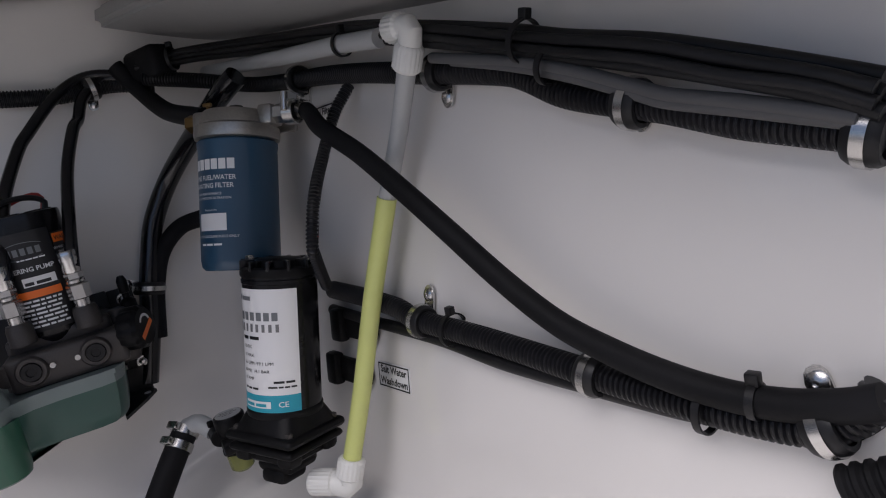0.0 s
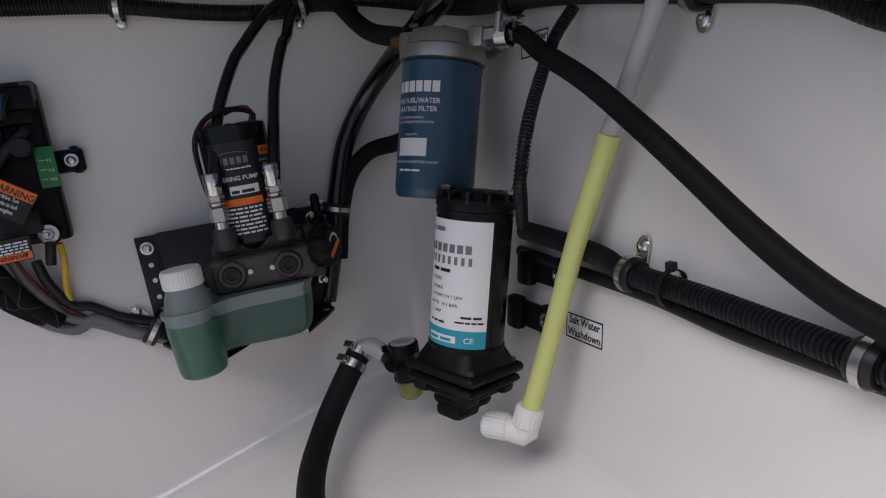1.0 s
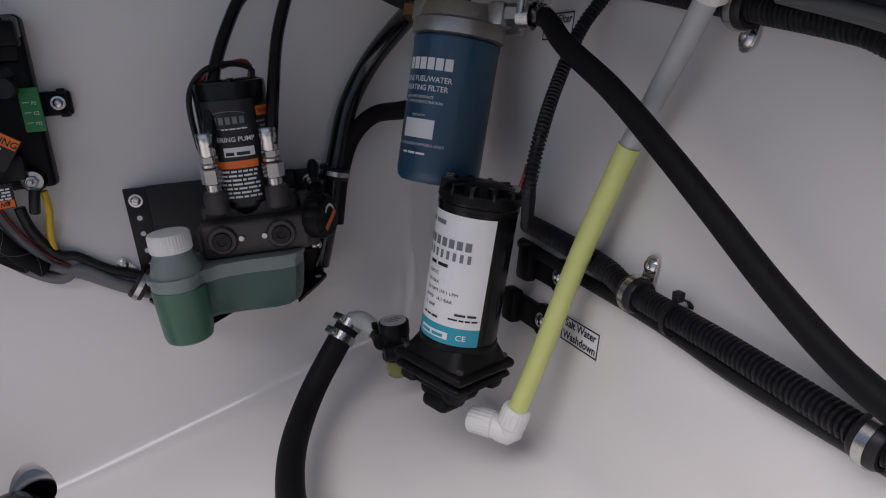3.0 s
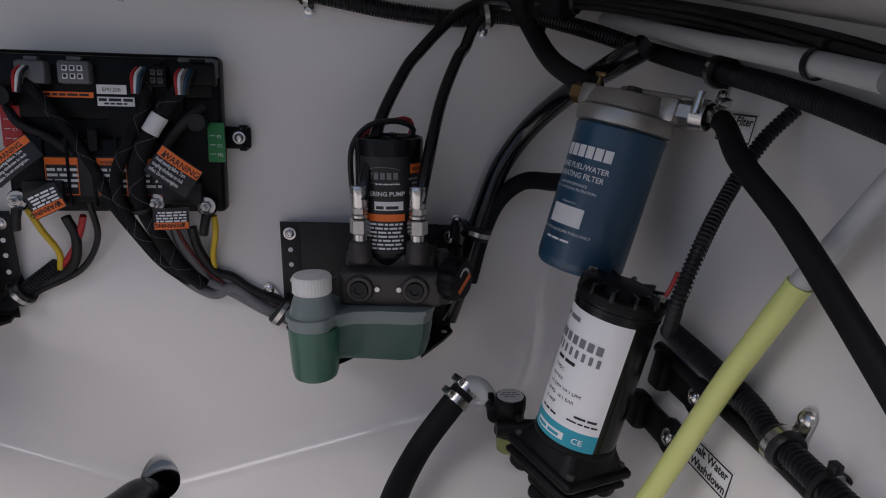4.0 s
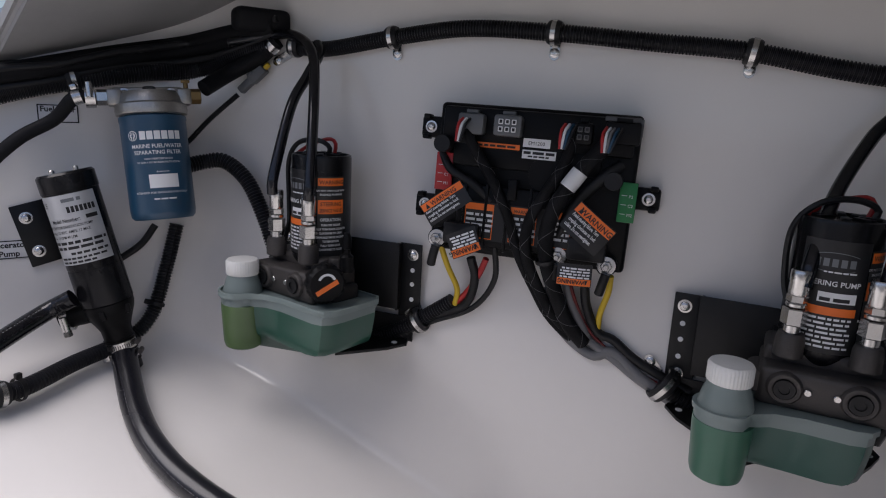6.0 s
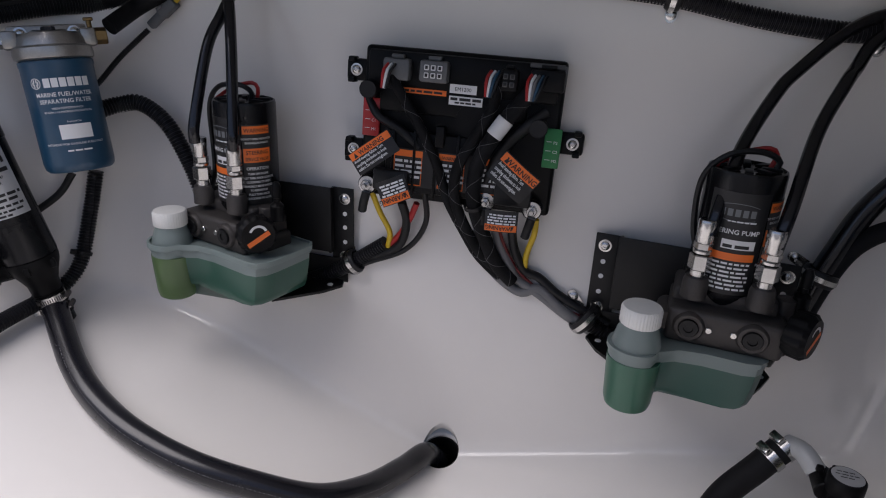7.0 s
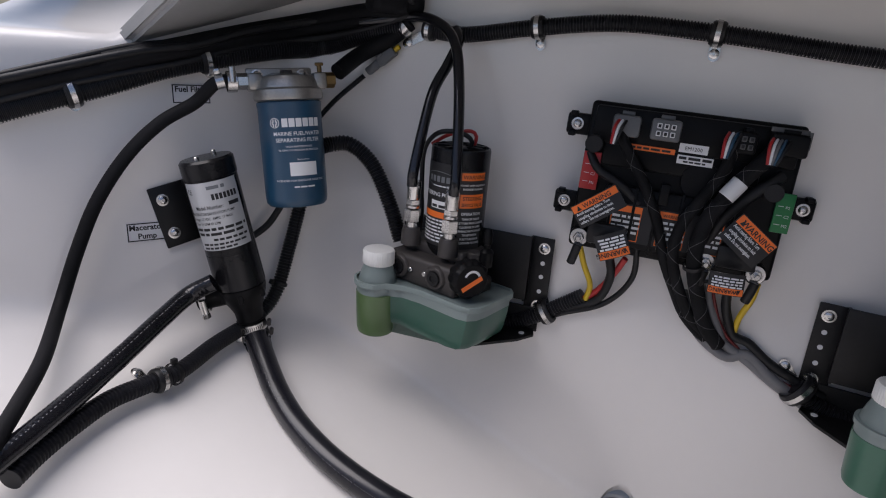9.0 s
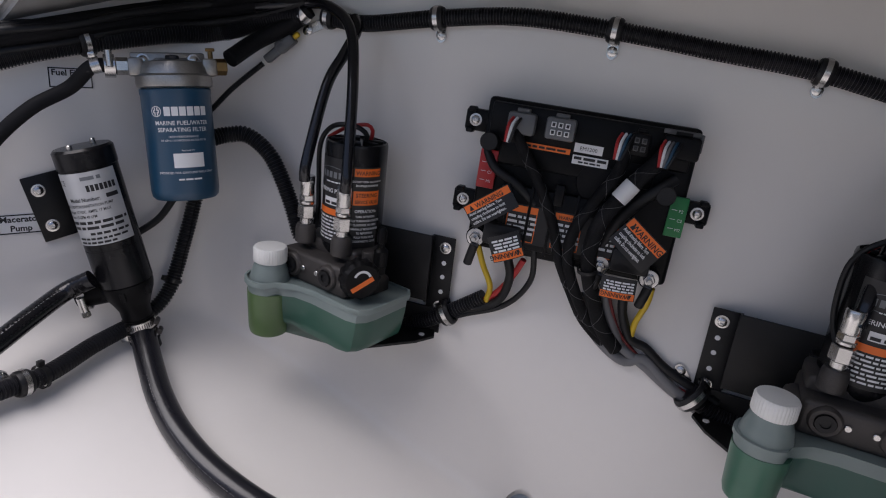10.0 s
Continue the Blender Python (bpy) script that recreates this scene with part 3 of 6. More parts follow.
def along(pts, n_off, r, start, stop, dash, gap, width, lift=0.0003):
    """Dashes along a hose, on the side that faces the open room."""
    line = spline(pts, 0.002)
    bm = bmesh.new()
    rnd = random.Random(len(line))
    i, total = int(start * len(line)), int(stop * len(line))
    while i < total:
        k = min(total - 1, i + max(1, int(dash * rnd.uniform(0.5, 1.5) / 0.002)))
        cols = []
        for j in range(i, k + 1):
            t = (line[min(j + 1, len(line) - 1)] - line[max(j - 1, 0)]).normalized()
            n = (Vector(n_off) - t * Vector(n_off).dot(t)).normalized()
            s = t.cross(n)
            cols.append([bm.verts.new(line[j] + (n * math.cos(a) + s * math.sin(a)) * (r + lift)) for a in (-width / r / 2, width / r / 2)])
        for p, q in zip(cols, cols[1:]):
            bm.faces.new((p[0], q[0], q[1], p[1]))
        i = k + max(1, int(gap * rnd.uniform(0.6, 1.4) / 0.002))
    return bm


def thread(pts, r, turns, mat, parent):
    """Thin tracer threads wound both ways round a sleeve."""
    line = spline(pts, 0.004)
    for way in (1, -1):
        n = (line[1] - line[0]).orthogonal().normalized()
        out = []
        for i, p in enumerate(line):
            t = (line[min(i + 1, len(line) - 1)] - line[max(i - 1, 0)]).normalized()
            n = (n - t * n.dot(t)).normalized()
            a = way * turns * 2 * math.pi * i / len(line)
            out.append(p + (n * math.cos(a) + t.cross(n) * math.sin(a)) * (r + 0.0001))
        part("tracer_thread", sweep(out, 0.00022, 5, step=0.003), mat, parent, "pale tracer thread")


def clamp_on(parent, key, at, r, width=0.011):
    line = spline(LINES[key], 0.004)
    i = max(1, min(len(line) - 2, int(at / 0.004)))
    t = (line[i + 1] - line[i - 1]).normalized()
    m = Matrix.Translation(line[i]) @ t.to_track_quat("Z", "Y").to_matrix().to_4x4()
    h = width / 2
    bm = lathe_open(bmesh.new(), [(r, -h), (r + 0.0013, -h), (r + 0.0013, h), (r, h), (r, -h)], 28, m)
    box(bm, (0.014, 0.008, 0.009), (0, 0, 0), 0.002, m @ Matrix.Translation((0, r + 0.005, 0)))
    part("hose_clamp", bm, "steel", parent, "stainless worm-drive hose clamp")


hose("back_loom", "cable_conduit", "loom", 0.0118, "black corrugated conduit clipped along the wall top", "cable conduit", 0.0018, 0.0042)
hose("left_loom", "cable_conduit", "loom", 0.016, "thick black corrugated conduit sagging along the side wall", "cable conduit", 0.0018, 0.0042)
hose("left_cables", "taped_cable", "matte", 0.011, "black taped cable bundle under the deck edge", "taped cable")
hose("left_upper", "taped_cable", "matte", 0.013, "black cable bundle running into the corner", "taped cable")
hose("right_loom", "cable_conduit", "loom", 0.0105, "thick black corrugated conduit clipped to the side wall", "cable conduit", 0.0018, 0.0042)
hose("white_hose", "water_hose", "whitehose", 0.0092, "milky white water hose lying in the cables", "water hose")
hose("grey_a", "grey_cable", "lightgrey", 0.0046, "light grey cable strapped to the black conduit", "cable")
hose("grey_b", "grey_cable", "lightgrey", 0.0046, "light grey cable strapped to the black conduit", "cable")
ob = hose("fuel_right", "fuel_hose", "matte", 0.0096, "thick matte black rubber fuel hose", "hose")
clamp_on(ob, "fuel_right", 0.026, 0.0096)
hose("corr_right", "cable_conduit", "loom", 0.0108, "black corrugated conduit with clamps on the wall", "cable conduit", 0.0020, 0.0044)
hose("thin_right", "black_cable", "rubber", 0.0065, "thin black cable under the corrugated conduit", "cable")
hose("pump_cable", "cable_conduit", "loom", 0.0065, "thin black corrugated conduit to the washdown pump", "cable conduit", 0.0013, 0.004)
hose("bundle_right", "taped_cable", "gloss", 0.014, "glossy black cable bundle going down behind the pump", "taped cable")
hose("hose_behind_filter", "fuel_hose", "matte", 0.012, "black rubber hose curving behind the blue filter", "hose")
hose("fuel_in_right", "fuel_hose", "matte", 0.0125, "black rubber fuel hose to the filter head", "hose")
hose("inlet_right", "suction_hose", "matte", 0.0165, "thick black rubber suction hose bending to the floor", "hose")
for key, lab in (("steer_R1", "shiny black steering hose with a steel fitting"), ("steer_R2", "shiny black steering hose with a steel fitting"), ("steer_L1", "shiny black steering hose with a steel fitting"), ("steer_L2", "shiny black steering hose with a steel fitting")):
    tagged(hose(key, "steering_hose", "gloss", 0.0078, lab, "hose"), group="steering hoses")
ob = hose("fuel_left", "fuel_hose", "matte", 0.0093, "thick matte black rubber fuel hose looping down", "hose")
clamp_on(ob, "fuel_left", 0.026, 0.0093)
ob = hose("mac_out", "discharge_hose", "gloss", 0.0132, "glossy black ribbed discharge hose", "hose", 0.00015, 0.007)
# grey dots paint in the highlights of the hose's ribs
part("dotted_line", along(LINES["mac_out"], (0.45, -0.75, 0.5), 0.0132, 0.1, 0.9, 0.003, 0.004, 0.0009), "greycable", ob, "dotted grey line along the hose")
hose("corr_left", "cable_conduit", "loom", 0.0122, "black corrugated conduit clamped low on the wall", "cable conduit", 0.002, 0.005)
ob = hose("mac_down", "discharge_hose", "satin", 0.0182, "satin black sanitation hose bending into the drain hole", "hose", 0.0, 0.007, 20)
part("dotted_line", along(LINES["mac_down"], (0.45, -0.8, 0.35), 0.0182, 0.14, 0.8, 0.003, 0.004, 0.0008), "greycable", ob, "dotted grey line along the hose")
hose("corr_filter_left", "cable_conduit", "loom", 0.0115, "black corrugated conduit hanging below the filter", "cable conduit", 0.0018, 0.005)
hose("cable_filter_left", "black_cable", "rubber", 0.0055, "thin black cable behind the macerator pump", "cable")
hose("hose_filter_left", "cable_conduit", "loom", 0.0125, "black corrugated conduit curving behind the steering pump", "cable conduit", 0.0018, 0.005)
hose("conn_wire", "black_cable", "loom", 0.0045, "thin black corrugated wire to a grey connector", "cable", 0.0008, 0.003)
ob = hose("fuel_in_left", "fuel_hose", "matte", 0.0125, "black rubber fuel hose to the brass fitting", "hose")
clamp_on(ob, "fuel_in_left", 0.012, 0.0125)

# black cables under the right deck, one by one
for k, (dy, dz, r) in enumerate(((0, 0, 0.0046), (0.003, 0.008, 0.0042), (-0.006, 0.005, 0.0040), (-0.003, -0.007, 0.0046), (0.004, -0.003, 0.0042), (-0.009, -0.002, 0.0036))):
    rnd = random.Random(k)
    pts = [(x + dy + rnd.uniform(-0.0008, 0.0008), y, z + dz + rnd.uniform(-0.001, 0.001)) for x, y, z in LINES["right_cables"]]
    tagged(part("black_cable", sweep(pts, r, 10), "rubber"), "black sheathed cable strapped under the deck", "cable", "cables under the deck")
for k, (dx, dz, r) in enumerate(((0.010, 0.010, 0.006), (-0.006, 0.014, 0.005), (0.002, -0.012, 0.006))):
    rnd = random.Random(20 + k)
    pts = [(x + dx, y, z + dz + rnd.uniform(-0.004, 0.004)) for x, y, z in LINES["left_cables"]]
    tagged(part("black_cable", sweep(pts, r, 10), "rubber"), "black sheathed cable strapped under the deck", "cable", "cables under the deck")

# cables of the control module
ob = hose("ecu_a", "wire_harness", "braid", 0.0070, "black braided wire harness hanging from the control module", "wire harness")
thread(LINES["ecu_a"], 0.007, 6, "greycable", ob)
ob = hose("ecu_b", "wire_harness", "braid", 0.0076, "black braided wire harness hanging from the control module", "wire harness")
thread(LINES["ecu_b"], 0.0076, 6, "greycable", ob)
ob = hose("ecu_c", "wire_harness", "braid", 0.0102, "thick black braided wire harness with a white tag", "wire harness")
thread(LINES["ecu_c"], 0.0102, 6, "greycable", ob)
hose("ecu_d", "wire_harness", "rubber", 0.0075, "black rubber cable crossing the control module", "wire harness")
hose("ecu_grey", "grey_cable", "greycable", 0.0075, "grey power cable sweeping down to the pump", "cable")
hose("ecu_grey2", "grey_cable", "greycable", 0.0065, "grey power cable sweeping down to the pump", "cable")
hose("ecu_red", "red_cable", "darkred", 0.0024, "thin dark red wire in the cable sweep", "cable")
hose("ecu_black", "black_cable", "rubber", 0.0065, "black power cable sweeping down to the pump", "cable")
hose("ecu_yel", "yellow_cable", "yellow", 0.0042, "short yellow power lead with a ring terminal", "cable")
hose("ecuL_yel", "yellow_cable", "yellow", 0.0042, "short yellow power lead with a ring terminal", "cable")
hose("ecuL_red", "red_cable", "red", 0.0045, "red power lead below the control module", "cable")
hose("ecuL_black", "black_cable", "rubber", 0.0065, "black power cable gathered into a clip", "cable")
hose("ecuL_black2", "black_cable", "rubber", 0.0042, "thin black cable gathered into a clip", "cable")
hose("ecuL_tab", "black_cable", "rubber", 0.006, "short black cable by the red marker", "cable")
hose("ecuL_loom", "cable_conduit", "loom", 0.0115, "black corrugated conduit running behind the pump", "cable conduit", 0.0016, 0.0045)
hose("ecuR_loom", "cable_conduit", "loom", 0.0125, "black corrugated conduit running behind the pump", "cable conduit", 0.0016, 0.0045)

CLIPS = [
    ("back_loom", (-0.246, -0.048, 0.783), (-0.241, -0.038, 0.761)),
    ("back_loom", (-0.008, -0.034, 0.792), (-0.006, -0.024, 0.766)),
    ("back_loom", (0.241, -0.019, 0.771), (0.238, -0.010, 0.750)),
    ("back_loom", (-0.459, -0.048, 0.765), (-0.451, -0.036, 0.745)),
    ("back_loom", (0.477, -0.006, 0.745), (0.473, 0.005, 0.725)),
    ("left_loom", (-0.686, -0.238, 0.699), (-0.695, -0.228, 0.681)),
    ("left_loom", (-0.768, -0.398, 0.649), (-0.779, -0.389, 0.632)),
    ("right_loom", (0.724, -0.558, 0.628), (0.733, -0.551, 0.605)),
    ("right_loom", (0.745, -0.754, 0.566), (0.757, -0.750, 0.556)),
    ("right_loom", (0.760, -0.886, 0.529), (0.773, -0.882, 0.521)),
    ("right_loom", (0.687, -0.283, 0.677), (0.696, -0.280, 0.652)),
    ("corr_right", (0.676, -0.506, 0.401), (0.691, -0.504, 0.424)),
    ("corr_right", (0.706, -0.712, 0.382), (0.718, -0.710, 0.387)),
    ("corr_right", (0.732, -0.866, 0.380), (0.745, -0.855, 0.397)),
    ("bundle_right", (0.476, -0.050, 0.452), (0.442, -0.026, 0.464)),
    ("corr_left", (-0.582, -0.448, 0.299), (-0.623, -0.446, 0.301)),
    ("ecuL_loom", (-0.172, -0.074, 0.370), (-0.181, -0.064, 0.392)),
    ("ecuR_loom", (0.160, -0.049, 0.336), (0.169, -0.034, 0.363)),
]
CLIP_R = {"back_loom": 0.0135, "left_loom": 0.018, "right_loom": 0.0138, "corr_right": 0.0135, "bundle_right": 0.019, "corr_left": 0.0142, "ecuL_loom": 0.017, "ecuR_loom": 0.023}


def hose_clip(key, c, s):
    """A cushioned steel clip round a hose, screwed to the wall."""
    line = spline(LINES[key], 0.006)
    c, s = Vector(c), Vector(s)
    i = min(range(1, len(line) - 1), key=lambda k: (line[k] - c).length)
    c, t = line[i], (line[i + 1] - line[i - 1]).normalized()
    n = wall_normal(s)
    r = CLIP_R[key]
    arm = s - c
    arm -= t * arm.dot(t)
    arm.normalize()
    side = t.cross(arm)
    m = Matrix((side, arm, t)).transposed().to_4x4()
    m.translation = c
    root = thing("hose_clip", m, "steel hose clip with black rubber cushion screwed to the wall", "hose clip", "hose clips")
    inv = m.inverted()
    bm = bmesh.new()
    lathe_open(bm, [(r - 0.002, -0.009), (r + 0.0008, -0.009), (r + 0.0025, -0.006), (r + 0.0025, 0.006), (r + 0.0008, 0.009), (r - 0.002, 0.009), (r - 0.002, -0.009)], 28, Matrix())
    part("cushion", bm, "rubber", root, "black rubber cushion")
    bm = bmesh.new()
    ring(bm, r + 0.0027, 0.0011, 0.0065)
    part("band", bm, "steel", root, "stainless steel band")
    foot = inv @ onto_wall(s, 0.002)
    up = (inv.to_3x3() @ n).normalized()
    away = (foot - Vector((0, 0, 0)) - up * (foot.dot(up))).normalized()
    start = away * r * 0.6 + up * foot.dot(up)
    bm = bmesh.new()
    q = up.cross(away).normalized()
    tip = foot + away * 0.002
    edge = []
    for h in (0.0, 0.0025):
        pts = [start + q * 0.007, tip + q * 0.007]
        for a in range(60, -61, -30):
            pts.append(tip + away * 0.008 * math.cos(radians(a)) + q * 0.007 * math.sin(radians(a)))
        pts += [tip - q * 0.007, start - q * 0.007]
        edge.append([bm.verts.new(p + up * h) for p in pts])
    bm.faces.new(edge[0])
    bm.faces.new(edge[1])
    k = len(edge[0])
    for j in range(k):
        bm.faces.new((edge[0][j], edge[0][(j + 1) % k], edge[1][(j + 1) % k], edge[1][j]))
    bmesh.ops.recalc_face_normals(bm, faces=bm.faces)
    part("tab", bm, "steel", root, "steel screw tab")
    bm = bmesh.new()
    lathe(bm, [(0.0068, 0.0), (0.0066, 0.0022), (0.004, 0.0038), (0.002, 0.004), (0.0019, 0.0022), (0, 0.0022)], 16, Matrix.Translation(foot + up * 0.0022) @ up.to_track_quat("Z", "Y").to_matrix().to_4x4())
    part("screw", bm, "steel", root)


for c in CLIPS:
    hose_clip(*c)


def tie(key, at, r, mat="rubber", name="cable_tie", label="black nylon cable tie with its tail cut short"):
    line = spline(LINES[key], 0.005)
    i = min(range(1, len(line) - 1), key=lambda k: (line[k] - Vector(at)).length)
    t = (line[i + 1] - line[i - 1]).normalized()
    m = Matrix.Translation(line[i]) @ t.to_track_quat("Z", "Y").to_matrix().to_4x4()
    root = thing(name, m, label, "cable tie", "cable ties")
    part("strap", ring(bmesh.new(), r, 0.0015, 0.005), mat, root)
    part("head", box(bmesh.new(), (0.007, 0.008, 0.008), (0, r + 0.004, 0), 0.001), mat, root)


tie("corr_right", (0.682, -0.552, 0.396), 0.0150)
tie("corr_right", (0.719, -0.798, 0.375), 0.0150)
tie("fuel_right", (0.712, -0.833, 0.394), 0.0098)
tie("right_cables", (0.729, -0.678, 0.626), 0.0150)
tie("right_cables", (0.626, -0.018, 0.766), 0.0150)
tie("white_hose", (0.689, -0.439, 0.683), 0.011)
tie("grey_a", (0.729, -0.699, 0.604), 0.012)
tie("corr_left", (-0.581, -0.428, 0.298), 0.0145)
tie("corr_filter_left", (-0.594, -0.191, 0.349), 0.012)
tie("ecu_c", (0.005, -0.112, 0.490), 0.013)


# axis from a foot to a head, turned so that local -y looks along a direction
def axis_pose(foot, head, face):
    z = (Vector(head) - Vector(foot)).normalized()
    y = -Vector(face)
    y = (y - z * y.dot(z)).normalized()
    m = Matrix((y.cross(z), y, z)).transposed().to_4x4()
    m.translation = foot
    return m


def shifted(on, d):
    d = Vector(d)
    return lambda u, v, lift=0.0: on(u, v, lift) + d


# fuel filters
def fuel_filter(m, mirror, label, turn=0):
    root = thing("fuel_filter", m, label, "fuel filter", "fuel filters")
    R = 0.0458
    part("canister", lathed([(0.0, 0.003), (0.036, 0.002), (0.041, 0.0), (0.0445, 0.004), (R, 0.012), (R, 0.142), (0.0466, 0.145), (0.0466, 0.150), (0.043, 0.153)], 56), "blue", root, "dark blue painted steel canister")
    head = part("filter_head", lathed([(0.041, 0.151), (0.0490, 0.154), (0.0500, 0.160), (0.0490, 0.168), (0.044, 0.171), (0.042, 0.180), (0.038, 0.187), (0.018, 0.190), (0.0, 0.190)], 48), "cast", root, "cast aluminium filter head")
    for sx in (-1, 1):
        bm = bmesh.new()
        box(bm, (0.020, 0.026, 0.024), (sx * 0.047, 0.0, 0.180), 0.004)
        part("port_boss", bm, "cast", head)
        part("hex_fitting", hexagon(bmesh.new(), 0.0115, 0.016, (sx * 0.063, 0, 0.181), "x"), "brass" if sx * mirror > 0 else "steel", head, "hex hose fitting")
    part("mount_plate", box(bmesh.new(), (0.10, 0.006, 0.034), (0, 0.052, 0.186), 0.003), "cast", head)
    part("mount_block", box(bmesh.new(), (0.046, 0.05, 0.026), (0, 0.030, 0.180), 0.004), "cast", head)
    part("top_plug", hexagon(bmesh.new(), 0.009, 0.010, (0, 0, 0.191)), "castdark", head, "dark top plug")
    for sx in (-0.034, 0.034):
        screw(head, (sx, 0.048, 0.192))
    # brass tap above the fitting
    part("bleed_valve", rod(bmesh.new(), 0.0035, 0.014, (mirror * 0.052, 0.010, 0.196)), "brass", head, "small brass bleed valve")
    part("valve_wing", box(bmesh.new(), (0.013, 0.004, 0.005), (mirror * 0.052, 0.010, 0.205), 0.0015), "brass", head)
    # hose clamp at the large hose
    part("clamp_band", ring(bmesh.new(), 0.0135, 0.0014, 0.013, (-mirror * 0.078, 0, 0.181), "x"), "steel", head, "stainless hose clamp")
    part("clamp_screw", rod(bmesh.new(), 0.0045, 0.022, (-mirror * 0.078, -0.016, 0.190)), "steel", head)
    on = round_on(R, turn)
    emblem = bmesh.new()
    for k in range(24):
        a, b = 2 * math.pi * k / 24, 2 * math.pi * (k + 1) / 24
        q = [(-0.033 + rr * math.cos(t), 0.1215 + rr * math.sin(t)) for rr, t in ((0.0062, a), (0.0072, a), (0.0072, b), (0.0062, b))]
        emblem.faces.new([emblem.verts.new(on(u, v, 0.0006)) for u, v in q])
    for k in range(6):
        a = math.pi * k / 3
        patch(emblem, on, -0.033 + 0.0035 * math.cos(a) - 0.0008, 0.1215 + 0.0035 * math.sin(a) - 0.0022, -0.033 + 0.0035 * math.cos(a) + 0.0008, 0.1215 + 0.0035 * math.sin(a) + 0.0022, 0.0006, 1)
    part("emblem", emblem, "whiteink", root, "round white maker's emblem")
    for k in range(6):
        u = -0.0225 + k * 0.0098
        print_patch("maker_mark", root, on, "whiteink", u, 0.1155, u + 0.0082, 0.1275, 0.0006, "white block mark", 2)
    words("MARINE FUEL/WATER", root, on, "whiteink", 0.0, 0.1035, 0.0078, 0.0006, "CENTER", 0.95, 0.012)
    words("SEPARATING FILTER", root, on, "whiteink", 0.0, 0.0945, 0.0078, 0.0006, "CENTER", 0.95, 0.012)
    words("HIGH PERFORMANCE", root, on, "whiteink", 0.0, 0.0865, 0.0040, 0.0006, "CENTER")
    words("90 GPH / 10 MICRON FILTRATION", root, on, "whiteink", 0.0, 0.0815, 0.0040, 0.0006, "CENTER")
    words("Replaced On:", root, on, "whiteink", 0.004, 0.0685, 0.0032, 0.0006, "CENTER")
    print_patch("date_box", root, on, "label", -0.016, 0.046, 0.024, 0.0655, 0.0005, "white writing field")
    words("INTENDED FOR GASOLINE FUELS ONLY", root, on, "whiteink", 0.0, 0.038, 0.0042, 0.0006, "CENTER")
    bars(root, on, "whiteink", [(-0.012, 0.018, 0.029, 0.0022)])


fuel_filter(axis_pose((0.562, -0.278, 0.471), (0.603, -0.267, 0.629), (-0.76, -0.65, 0)), -1, "dark blue fuel filter canister on the wall above the washdown pump", -11)
fuel_filter(axis_pose((-0.539, -0.213, 0.501), (-0.563, -0.206, 0.658), (0.77, -0.63, 0)), 1, "blue fuel filter canister on the wall beside the macerator pump")


